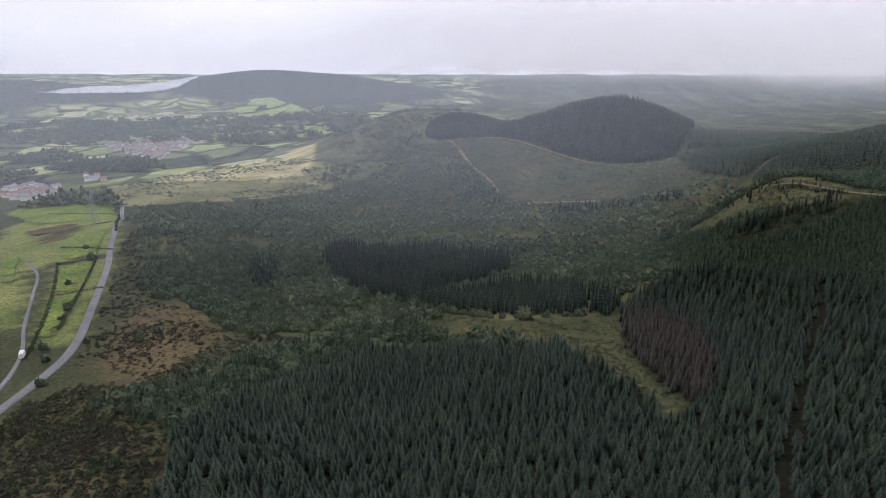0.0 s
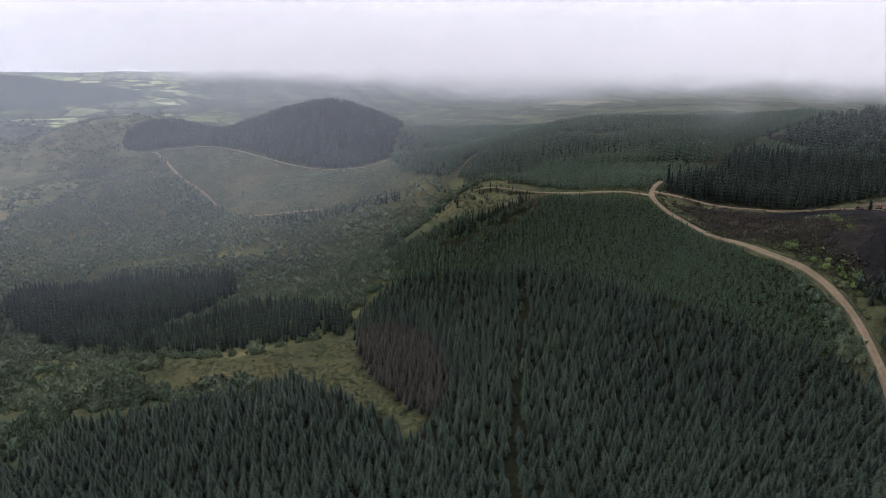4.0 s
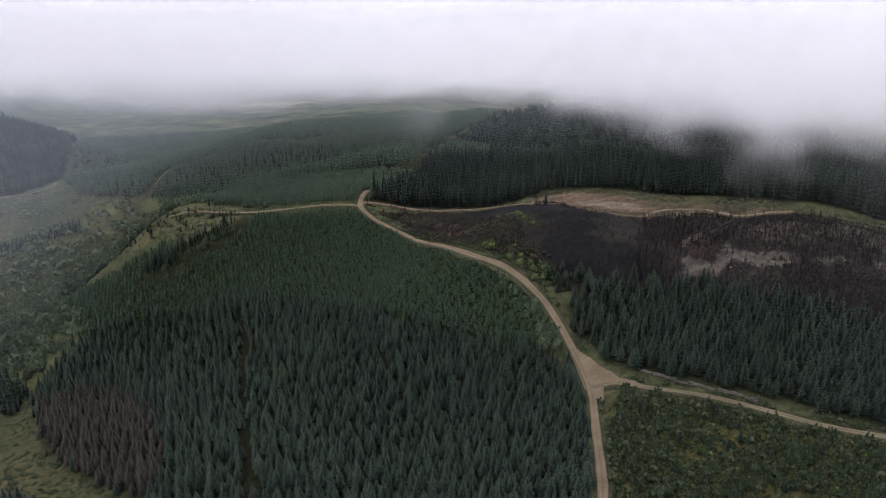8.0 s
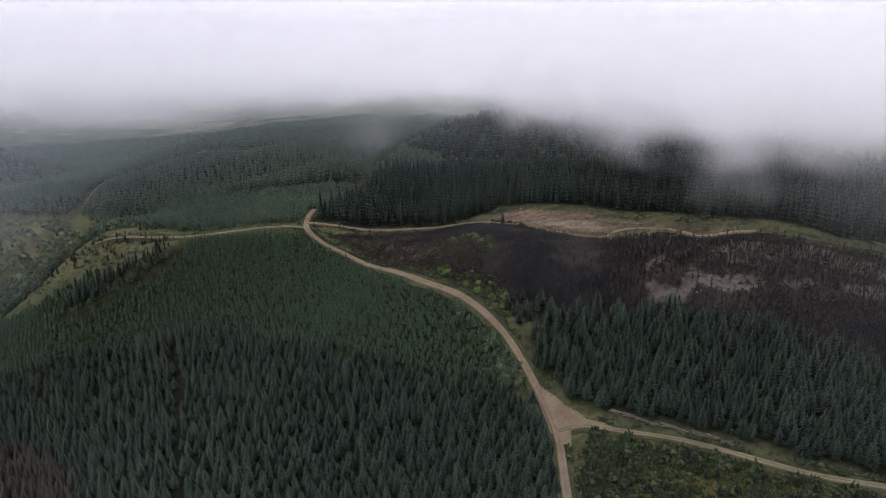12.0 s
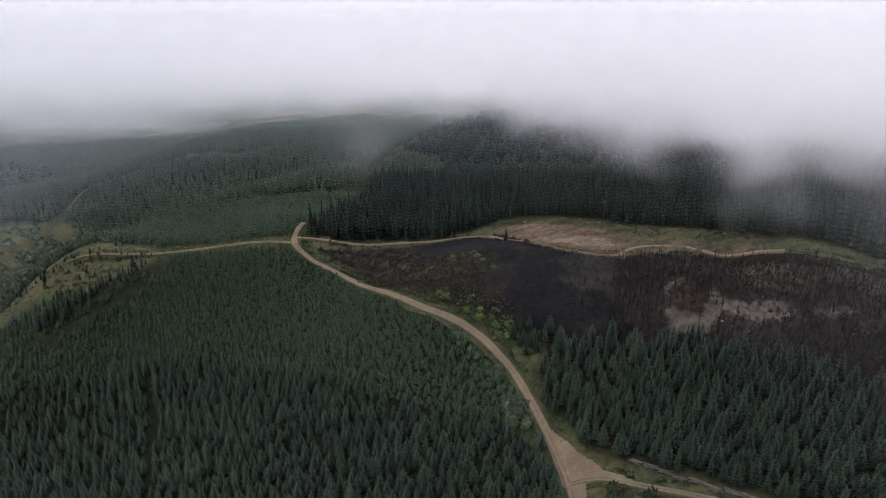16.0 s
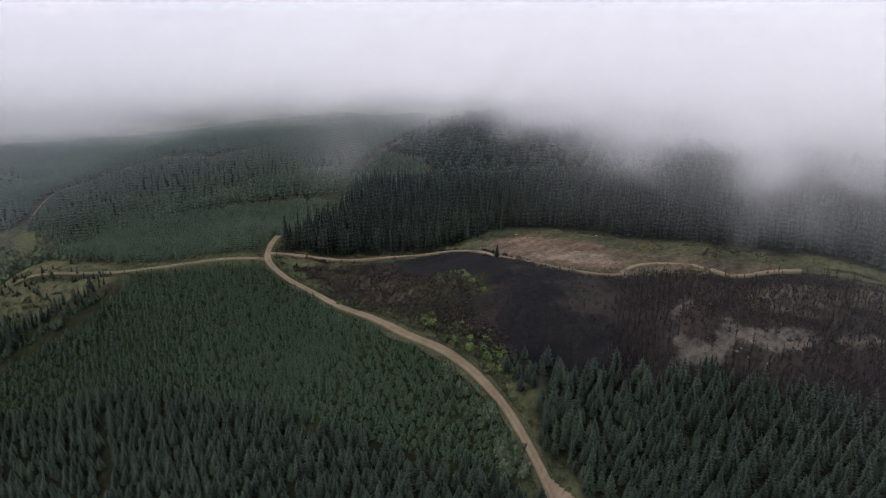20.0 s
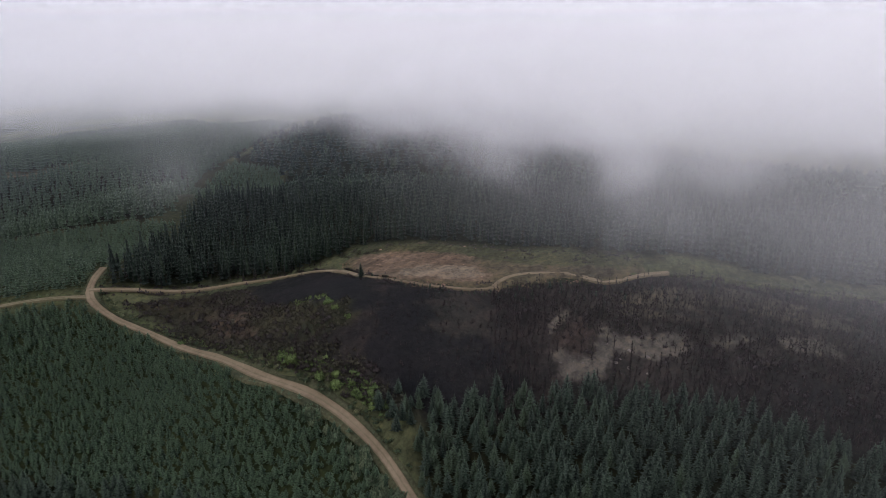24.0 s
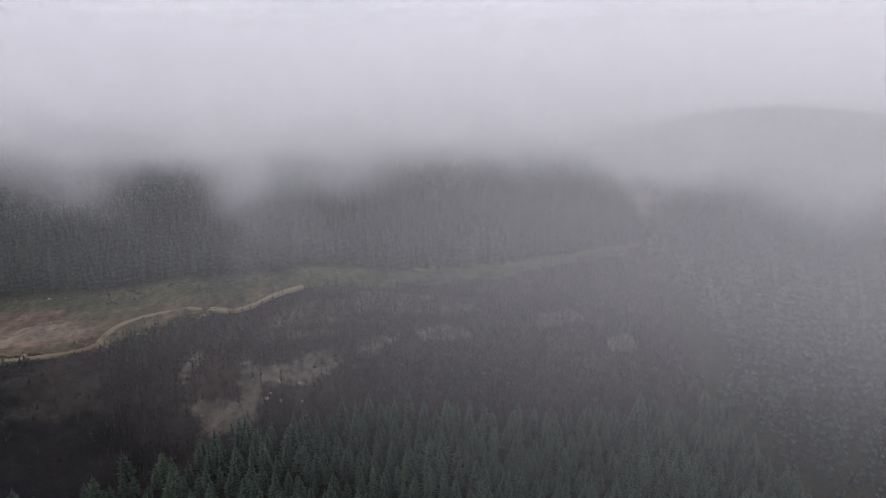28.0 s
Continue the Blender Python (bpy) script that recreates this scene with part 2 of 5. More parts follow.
SLOPE_RISES = [
    (230, 870, 130, 96.7), (0, 920, 140, 46.5), (360, 230, 90, 34.3), (400, 80, 100, 45.4), (420, 520, 130, 59.6),
    (-280, 930, 180, 21.7), (400, 900, 200, -9.8), (640, 350, 200, 39.6), (620, 800, 220, 39.6), (0, 1350, 300, 24.2),
    (-750, 1350, 350, -3.5), (100, -200, 200, 30.8), (400, -200, 180, 80.5), (950, 300, 380, 50.4), (650, -350, 230, 44.0),
    (-350, -250, 220, 46.0), (420, 1350, 260, 29.1), (950, 950, 320, 31.1), (1500, 1200, 500, 53.7), (1500, 0, 500, 89.1),
    (120, 270, 60, -14.1), (205, 190, 45, -0.3), (-40, 1330, 200, 66.0), (60, 1120, 110, 34.0),
]
SPUR_RISES = [
    (240, 260, 45, 17.5), (180, 100, 40, -2.1), (256, 168, 45, 5.8), (203, 132, 35, -1.9), (222, 150, 40, 17.8),
    (275, 75, 45, 12.6), (330, 310, 60, 3.1), (-230, 480, 90, 10.7), (40, 430, 60, 4.1), (310, 160, 60, 19.0),
    (0, 930, 50, -1.9), (320, 60, 50, 7.4), (330, 420, 70, -12.0), (90, 340, 60, -6.8), (165, 310, 30, 14.9),
    (235, 330, 45, -0.6),
]
# The rounded crest behind the ridge track: east, north and height.
CREST = [
    (190, 250, -1.1), (190, 286, 0.9), (190, 322, -0.9), (190, 394, -0.9), (226, 250, 1.7), (226, 286, -1.0), (226, 358, 6.6), (226, 394, -1.4),
    (262, 250, -1.7), (262, 286, -1.6), (262, 322, 2.2), (262, 358, 3.0), (262, 394, -3.3), (262, 430, 1.1), (298, 250, 1.7), (298, 286, 3.8),
    (298, 322, 1.1), (298, 358, 1.4), (334, 250, -1.3), (334, 322, 6.7), (334, 358, 4.9), (370, 286, 3.7), (370, 322, 1.1), (370, 358, -4.5), (228, 352, 2.2),
]
FAR_RISES = [(115, 985, 110, 15.0), (690, 1090, 380, -24.0), (288, -28, 56, 13.0), (465, 490, 80, -20.0), (680, 830, 150, -14.0)]
RISES = np.array(BROAD_RISES + SLOPE_RISES + SPUR_RISES + FAR_RISES + [(x, y, 44, up) for x, y, up in CREST], float)


def ground_z(x, y):
    x, y = np.asarray(x, float), np.asarray(y, float)
    r = np.hypot(x - 100, y - 200)
    z = -86.2 + 90 / (1 + np.exp(-(x * 0.85 - y * 0.35 + 130) / 160)) * np.exp(-((r / 2200) ** 2))
    for cx, cy, reach, up in RISES:
        z = z + up * np.exp(-((x - cx) ** 2 + (y - cy) ** 2) / (2 * (reach * 0.75) ** 2))
    for cx, cy, rx, ry, up in ((-900, 3300, 520, 300, 112), (-380, 3350, 420, 260, 45), (-1900, 2900, 520, 320, 75), (-330, 1950, 260, 160, 45)):
        z = z + up * np.exp(-(((x - cx) / rx) ** 2 + ((y - cy) / ry) ** 2))
    q = np.clip((np.hypot(x - 50, y - 50) - 2600) / 2100, 0, 1)
    z = z + (patchy(x, y, 160, 2) - 0.5) * 14 * np.clip((np.hypot(x, y) - 1000) / 900, 0, 1)
    return z + 118 * q * q * (3 - 2 * q)


def inside(x, y, outline):
    """Which of the places lie within an outline on the plan."""
    x, y, hit = np.asarray(x, float), np.asarray(y, float), np.zeros(np.shape(x), bool)
    for (ax, ay), (bx, by) in zip(outline, outline[1:] + outline[:1]):
        hit ^= ((ay > y) != (by > y)) & (x < (bx - ax) * (y - ay) / (by - ay + 1e-12) + ax)
    return hit


def rise(v, a, b):
    q = np.clip((v - a) / (b - a), 0, 1)
    return q * q * (3 - 2 * q)


def off_line(x, y, line):
    """How far the places lie from a line on the plan."""
    best = np.full(np.shape(x), 1e9)
    for (ax, ay), (bx, by) in zip(line, line[1:]):
        dx, dy = bx - ax, by - ay
        s = np.clip(((x - ax) * dx + (y - ay) * dy) / (dx * dx + dy * dy + 1e-9), 0, 1)
        best = np.minimum(best, np.hypot(x - ax - s * dx, y - ay - s * dy))
    return best


def patchy(x, y, size, seed=0):
    """Smooth patchiness between about 0 and 1."""
    a = np.random.RandomState(seed).uniform(0, 6.28, 8)
    v = sum(np.sin((x * np.cos(a[k] * 1.7) + y * np.sin(a[k] * 1.7)) * (1 + 0.37 * k) / size + a[7 - k]) / (1 + 0.25 * k) for k in range(6))
    return np.clip(0.5 + v * 0.2, 0, 1)


# Lines and outlines on the plan.
MAIN_TRACK = [(118, 63), (129, 69), (139, 74), (157, 85), (173.5, 95.5), (186.3, 108.5), (195.8, 122.3), (200.2, 133.5), (202.7, 145), (206, 166), (214.5, 190), (219, 214), (218.6, 231), (221, 243), (228, 250), (238, 256)]
SIDE_TRACK = [(174, 96), (178, 90), (179, 79), (180, 64), (179, 37), (183, 18), (183, 5), (180, -40)]
RIDGE_TRACK = [(221, 245), (208, 264), (195, 281), (176, 296), (161, 313)]
SPOIL_TRACK = [(224, 247), (243, 228), (264, 216), (273, 196), (268, 178), (254, 160), (251, 143), (256, 127), (264, 114)]
SPOIL_RAMP = [(261, 119), (268, 117), (272, 111), (272, 99), (267, 86), (271, 77), (274, 69)]
GRASS_TRACK = [(274, 69), (279, 48), (290, 10), (300, -60)]
LOOP_TRACK = [(5, 935), (10, 925), (31, 833), (56, 758), (68, 642), (93, 597), (137, 558)]
UPPER_TRACK = [(10, 930), (70, 884), (120, 803), (163, 716), (190, 630), (212, 620), (226, 640), (228, 660)]
WIGGLE_TRACK = [(158, 452), (150, 420), (147, 398), (150, 386)]
TARMAC_ROAD = [(-140, 150), (-142, 186), (-144, 206), (-150, 239), (-171, 295), (-193, 352), (-210, 390), (-227, 430), (-262, 505), (-328, 641), (-352, 695)]
LANE = [(-150, 190), (-157, 212), (-167, 234), (-182, 259), (-203, 299), (-220, 331), (-239, 354)]
STAND_A = [(82, 276), (88, 293), (112, 306), (128, 286), (142, 266), (156, 250), (166, 226), (172, 205), (176, 180), (177, 156), (179, 135), (183, 119), (180, 104), (174, 95), (157, 85), (139, 74), (116, 62), (96, 40), (66, 55), (62, 140), (78, 184), (72, 228)]
STAND_FRONT = [(-59, 104), (-79, 165), (-47, 213), (-31, 243), (-5, 236), (23, 232), (46, 240), (57, 212), (68, 187), (73, 165), (60, 114), (56, 80), (-50, 80)]
STAND_SAPLING = [(-115, 185), (-107, 200), (-92, 212), (-71, 246), (-37, 268), (-31, 246), (-47, 216), (-77, 170)]
STAND_YOUNG = [(217, 242), (193, 279), (168, 293), (150, 303), (138, 316), (123, 350), (112, 306), (128, 286), (142, 266), (156, 250), (166, 226), (172, 205), (176, 180), (177, 156), (179, 135), (183, 119), (188, 112), (195.8, 122.3), (200.2, 133.5), (202.7, 145), (206, 166), (214.5, 190), (219, 214)]
STAND_LIGHT = [(327, 294), (363, 271), (480, 354), (478, 397), (428, 379), (374, 335)]
CROSS_RIDE = [(182, 280), (168, 280), (155, 283), (143, 291), (136, 300)]
STAND_STRIP = [(172, 314), (199, 284), (222, 252), (232, 252), (300, 283), (298, 292), (285, 306), (272, 321), (252, 336), (232, 350), (215, 348), (186, 326)]
STAND_TALL = [(229, 247), (244, 231), (268, 222), (280, 200), (294, 187), (296, 140), (295, 108), (284, 76), (287, 44), (298, 6), (309, -60), (400, -80), (385, 60), (375, 200), (362, 268), (326, 291), (307, 281)]
STAND_HILL = [(480, 352), (364, 270), (377, 200), (388, 60), (402, -80), (640, -160), (760, 300), (600, 420), (482, 398)]
STAND_EAST = [(197, 119), (205, 118), (216, 112), (229, 80), (230, 47), (226, 20), (224, -30), (188, -30), (187, 18), (185, 37), (185.5, 65), (186, 82), (186, 97), (190, 106)]
STAND_DARK = [(-74, 404), (-48, 366), (-27, 354), (3, 395), (26, 414), (47, 438), (52, 490), (-12, 530), (-86, 508), (-90, 460)]
STAND_LARCH = [(-28, 346), (2, 329), (33, 297), (54, 292), (80, 280), (86, 292), (80, 329), (70, 372), (46, 400), (20, 395), (-10, 372)]
STAND_CAP = [(60, 1250), (-25, 1190), (-30, 1080), (-8, 965), (60, 902), (120, 812), (165, 724), (196, 638), (222, 652), (250, 700), (340, 880), (300, 1040), (90, 1120)]
STAND_VALLEY = [(234, 640), (216, 571), (227, 560), (238, 543), (250, 520), (252, 450), (236, 392), (218, 356), (234, 354), (255, 340), (275, 325), (288, 310), (301, 295), (307, 291), (322, 302), (370, 341), (424, 386), (465, 402), (600, 425), (880, 800), (700, 1250), (420, 1300), (330, 1060), (345, 885), (258, 700)]
CLEARING = [(10, 930), (70, 880), (120, 800), (163, 712), (190, 626), (213, 618), (226, 632), (223, 558), (198, 536), (137, 556), (93, 597), (68, 642), (56, 758), (31, 833)]
GLADE = [(-14, 292), (3, 310), (32, 276), (53, 284), (79, 270), (72, 225), (77, 183), (68, 186), (53, 214), (42, 238), (29, 240), (0, 243)]
HEATH = [(-131, 215), (-149, 290), (-131, 308), (-95, 263), (-100, 230), (-110, 197)]
SCRUB = [(-215, 440), (-150, 305), (-132, 312), (-92, 266), (-40, 274), (-5, 262), (-5, 296), (5, 312), (32, 285), (80, 285), (114, 305), (122, 350), (150, 330), (180, 300), (215, 400), (265, 470), (265, 512), (222, 550), (198, 532), (137, 550), (90, 590), (66, 640), (54, 756), (28, 830), (-40, 880), (-130, 800), (-260, 620)]
YELLOW = [(-486, 790), (-503, 930), (-455, 1053), (-370, 1140), (-270, 1180), (-150, 930), (-60, 880), (-150, 790), (-245, 709), (-333, 666), (-423, 697)]
SUNLIT_TOP = [(-383, 853), (-430, 960), (-478, 1191), (-431, 1273), (-251, 1272), (-215, 1050), (-190, 878), (-272, 840)]
QUARRY = [(226, 234), (240, 224), (266, 208), (276, 190), (262, 172), (252, 150), (256, 126), (264, 112), (270, 80), (276, 48), (290, 0), (300, -50), (226, -30), (226, 20), (230, 46), (226, 78), (214, 108), (208, 122), (212, 150), (218, 180), (225, 212)]
SPOIL_HEAP = [(275, 182), (290, 180), (293, 134), (287, 105), (281, 78), (271, 72), (267, 86), (268, 104), (260, 116), (251, 143), (252, 158)]
FIELD_LOW = [(-198, 372), (-181, 324), (-156, 252), (-160, 231), (-190, 290), (-219, 350)]
FIELD_UP = [(-236, 330), (-330, 420), (-420, 600), (-410, 650), (-325, 625), (-224, 425), (-204, 381), (-224, 357)]

KNOLL = [(168, 322), (189, 286), (182, 282), (172, 284), (160, 291), (152, 302), (146, 316), (150, 335)]
BROWN_PATCH = [(224, 214), (241, 198), (236, 180), (222, 172), (217, 192)]
SICK_TREES = [(82, 276), (72, 228), (78, 184), (90, 188), (98, 215), (104, 240), (98, 269)]
STAND_ROW = [(139, 298), (145, 293), (156, 288), (170, 285), (180, 284), (180, 288), (170, 289), (157, 292), (147, 297), (141, 302)]
RIDE = [(150, 240), (142, 226), (125, 202), (114, 184), (102, 165), (91, 149), (80, 130)]
FAR_RIDE = [(305, 286), (324, 297), (372, 338), (426, 382), (470, 400)]
VALLEY_TRACK = [(185, 500), (199, 506), (213, 512), (234, 517), (261, 535), (290, 558), (318, 551), (342, 543), (361, 528), (383, 492), (430, 480)]
SCRUB_SOUTH = [(176, 88), (178, 60), (177, 36), (180, 5), (176, -50), (110, -40), (90, 30), (128, 66), (150, 78)]
SCRUB_LOW = [(-140, 170), (-125, 205), (-108, 194), (-80, 165), (-60, 100), (-110, 70), (-150, 120)]
SOUTH_WOOD = [(190, -36), (226, -30), (240, -45), (300, -50), (330, -75), (640, -165), (560, -420), (160, -300)]
ROUGH_FIELD = [(-290, 440), (-262, 402), (-250, 410), (-262, 446), (-275, 458)]

# ------------------------------------------------------------------ mesh helpers


def mesh_of(name, verts, faces):
    verts, faces = np.asarray(verts, np.float32), np.asarray(faces, np.int32)
    k = faces.shape[1]
    me = bpy.data.meshes.new(name)
    me.vertices.add(len(verts))
    me.vertices.foreach_set("co", verts.ravel())
    me.loops.add(faces.size)
    me.loops.foreach_set("vertex_index", faces.ravel())
    me.polygons.add(len(faces))
    me.polygons.foreach_set("loop_start", np.arange(0, faces.size, k, dtype=np.int32))
    me.update(calc_edges=True)
    return me


def note(me, name, values):
    me.attributes.new(name, "FLOAT", "POINT").data.foreach_set("value", np.asarray(values, np.float32))


def link(name, me, mat, parent=None, smooth=False):
    ob = new(name, me)
    if not me.materials:
        me.materials.append(mat)
    if smooth:
        me.polygons.foreach_set("use_smooth", np.ones(len(me.polygons), bool))
    if parent:
        ob.parent = parent
    return ob


def part(name, bm, mat, parent, label=""):
    me = bpy.data.meshes.new(name)
    bm.to_mesh(me)
    bm.free()
    ob = link(name, me, mat, parent)
    return tagged(ob, label) if label else ob


# ------------------------------------------------------------------ ground
def grid_faces(nu, nv):
    i = np.arange(nu * nv).reshape(nu, nv)
    return np.stack([i[:-1, :-1], i[1:, :-1], i[1:, 1:], i[:-1, 1:]], -1).reshape(-1, 4)


def build_ground():
    k = 410
    u = np.linspace(-1, 1, k)
    gx = 90 + 330 * np.sinh(3.42 * u)
    gy = 330 + 330 * np.sinh(3.42 * u)
    x, y = [a.ravel() for a in np.meshgrid(gx, gy, indexing="ij")]
    z = ground_z(x, y)
    me = mesh_of("ground", np.stack([x, y, z], 1), grid_faces(k, k))
    c = np.tile([0.066, 0.074, 0.043], (len(x), 1))
    far = np.hypot(x, y - 100) > 1050
    p1, p2 = patchy(x, y, 90, 7)[:, None], patchy(x, y, 23, 8)[:, None]
    c = np.where(far[:, None], np.where(p1 > 0.62, [[0.13, 0.16, 0.06]], np.where(p1 > 0.45, [[0.06, 0.08, 0.04]], [[0.035, 0.05, 0.03]])), c)

    def lay(mask, colour, other=None):
        col = np.array([colour]) if other is None else np.array([colour]) * (1 - p2) + np.array([other]) * p2
        c[:] = np.where(mask[:, None], col, c)

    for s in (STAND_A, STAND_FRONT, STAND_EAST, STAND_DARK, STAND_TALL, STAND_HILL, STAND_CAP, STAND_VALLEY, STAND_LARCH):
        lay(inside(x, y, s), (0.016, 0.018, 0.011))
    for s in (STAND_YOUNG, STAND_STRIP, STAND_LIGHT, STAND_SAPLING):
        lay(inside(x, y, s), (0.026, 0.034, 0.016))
    lay(inside(x, y, YELLOW), (0.130, 0.140, 0.074), (0.25, 0.24, 0.13))
    # The sun patch on the hill is put into its pale grass colour.
    lay(inside(x, y, SUNLIT_TOP), (0.31, 0.29, 0.16), (0.50, 0.46, 0.27))
    lay(inside(x, y, SCRUB), (0.060, 0.072, 0.036), (0.130, 0.134, 0.070))
    lay(inside(x, y, CLEARING), (0.048, 0.062, 0.038), (0.088, 0.088, 0.056))
    # Glint of the estuary, painted pale into the ground colour.
    lay(inside(x, y, [(-1700, 2650), (-1600, 2900), (-1380, 3380), (-1200, 3100), (-1450, 2800)]), (0.34, 0.36, 0.40))
    lay(inside(x, y, GLADE), (0.046, 0.056, 0.030), (0.088, 0.084, 0.047))
    lay(inside(x, y, HEATH), (0.080, 0.072, 0.045), (0.128, 0.104, 0.066))
    lay(inside(x, y, QUARRY), (0.015, 0.0145, 0.017), (0.034, 0.028, 0.029))
    lay(inside(x, y, KNOLL) | inside(x, y, [(205, 505), (226, 503), (243, 505), (258, 492), (250, 480), (225, 480), (205, 484)]), (0.064, 0.068, 0.040), (0.125, 0.117, 0.072))
    for hx, hy, hw, hd in ((-750, 3300, 800, 420), (-1900, 2900, 620, 400)):
        lay(((x - hx) / hw) ** 2 + ((y - hy) / hd) ** 2 < 1, (0.020, 0.030, 0.026), (0.034, 0.044, 0.034))
    moor = ((x + 60) / 250) ** 2 + ((y - 1330) / 300) ** 2 < 1
    lay(moor & ~inside(x, y, STAND_CAP) & ~inside(x, y, SUNLIT_TOP), (0.072, 0.082, 0.050), (0.125, 0.122, 0.075))
    lay(inside(x, y, SCRUB_SOUTH), (0.040, 0.046, 0.020), (0.092, 0.082, 0.036))
    lay(off_line(x, y, VALLEY_TRACK) < 6, (0.050, 0.055, 0.036), (0.080, 0.080, 0.050))
    lay(off_line(x, y, FAR_RIDE) < 10, (0.026, 0.032, 0.019), (0.040, 0.046, 0.028))
    # Shade in the gap of the cross ride, painted as a dark ground strip.
    lay(off_line(x, y, CROSS_RIDE) < 3.5, (0.016, 0.019, 0.012), (0.026, 0.028, 0.016))
    lay(inside(x, y, SCRUB_LOW), (0.048, 0.053, 0.030), (0.088, 0.083, 0.048))
    lay((np.hypot(x, y - 100) > 1050) & (x - 0.02 * y > 60), (0.026, 0.036, 0.030), (0.075, 0.084, 0.056))
    lay(inside(x, y, [(1650, 2440), (1900, 2350), (1600, 2150), (1450, 2250)]), (0.13, 0.125, 0.085), (0.19, 0.175, 0.115))
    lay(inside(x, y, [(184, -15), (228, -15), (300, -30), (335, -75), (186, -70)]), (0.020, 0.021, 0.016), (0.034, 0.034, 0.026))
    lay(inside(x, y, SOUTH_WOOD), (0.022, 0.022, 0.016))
    lay(inside(x, y, FIELD_UP) | inside(x, y, FIELD_LOW) | inside(x, y, [(-241, 354), (-205, 299), (-185, 259), (-190, 240), (-250, 270), (-290, 330)]), (0.13, 0.165, 0.058), (0.20, 0.22, 0.088))
    lay(inside(x, y, ROUGH_FIELD), (0.085, 0.075, 0.04))
    note(me, "farm", rise(np.hypot(x + 50, y - 100), 950, 1150) * (1 - inside(x, y, YELLOW)) * (1 - inside(x, y, STAND_VALLEY)) * (1 - inside(x, y, STAND_CAP)) * (1 - moor) * (1 - 0.88 * rise(x - 0.02 * y, 0, 250)) * rise(((x + 750) / 800) ** 2 + ((y - 3300) / 420) ** 2, 0.8, 1.2) * rise(((x + 1900) / 620) ** 2 + ((y - 2900) / 400) ** 2, 0.8, 1.2))
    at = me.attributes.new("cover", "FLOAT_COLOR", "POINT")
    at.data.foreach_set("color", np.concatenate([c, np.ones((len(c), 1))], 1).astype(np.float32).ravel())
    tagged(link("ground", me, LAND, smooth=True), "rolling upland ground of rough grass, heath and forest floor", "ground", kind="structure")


build_ground()


def patch(name, outline, step, lift, dark, light, label, category, relief=0.0, ragged=2.0, size=9.0, keep=None):
    """A piece of ground cover with a ragged edge, laid over the sheet of ground; dark and light are its two tones."""
    ox, oy = np.array(outline).T
    gx, gy = np.arange(ox.min() - 3, ox.max() + 3, step), np.arange(oy.min() - 3, oy.max() + 3, step)
    x, y = [a.ravel() for a in np.meshgrid(gx, gy, indexing="ij")]
    wob = lambda seed: (patchy(x, y, 1.3 * step + 1.0, seed) - 0.5) * 2 * ragged
    on = inside(x + wob(3), y + wob(4), outline)
    if keep is not None:
        on &= keep(x, y)
    faces = grid_faces(len(gx), len(gy))
    faces = faces[on[faces].all(1)]
    used, idx = np.unique(faces, return_inverse=True)
    x, y = x[used], y[used]
    bumps = patchy(x, y, 2.2, 21) * 0.6 + patchy(x, y, 0.9, 22) * 0.4
    me = mesh_of(name, np.stack([x, y, ground_z(x, y) + lift + relief * bumps], 1), idx.reshape(-1, 4))
    tone = np.clip(patchy(x, y, size, 23) * 0.7 + patchy(x, y, size / 4, 24) * 0.5 - 0.1, 0, 1)[:, None]
    c = np.array([dark]) * (1 - tone) + np.array([light]) * tone
    me.attributes.new("cover", "FLOAT_COLOR", "POINT").data.foreach_set("color", np.concatenate([c, np.ones((len(c), 1))], 1).astype(np.float32).ravel())
    note(me, "farm", np.zeros(len(x)))
    return tagged(link(name, me, LAND, smooth=True), label, category, kind="structure")


SCREES = [[(239, 96), (235, 93), (230, 91), (231, 84), (233, 80), (238, 82), (239, 93)], [(243, 98), (250, 98), (254, 95), (253, 93), (248, 96)],
          [(233, 80), (242, 80), (241, 69), (246, 60), (251, 62), (248, 72), (246, 76), (249, 84), (238, 84)], [(251, 57), (256, 46), (253, 44), (248, 56)], [(258, 40), (262, 26), (257, 25), (254, 38)],
          [(266, 4), (268, -10), (262, -11), (260, 5)], [(253, -13), (255, -21), (248, -21), (248, -13)]]
PALE_RUBBLE = [[(258, 90), (275, 50), (275, 20), (266, 22), (264, 48), (255, 74)], [(244, 134), (255, 123), (240, 109), (230, 125)], [(240, 138), (246, 128), (238, 120), (226, 130), (228, 136)]]


def soft_inside(x, y, outline, reach, seed):
    """How far a place lies within an outline, 0 to 1, with an uneven fading edge."""
    m = np.zeros(len(x))
    for k in range(12):
        r = reach * (0.4 + 0.6 * (k % 3) / 2)
        m += inside(x + r * math.cos(k * 2.4), y + r * math.sin(k * 2.4), outline) / 12
    rag = patchy(x, y, reach * 0.35, seed) * 0.6 + patchy(x, y, reach * 0.12, seed + 1) * 0.4
    return rise(m + 1.1 * (rag - 0.5), 0.3, 0.7) * (m > 0)


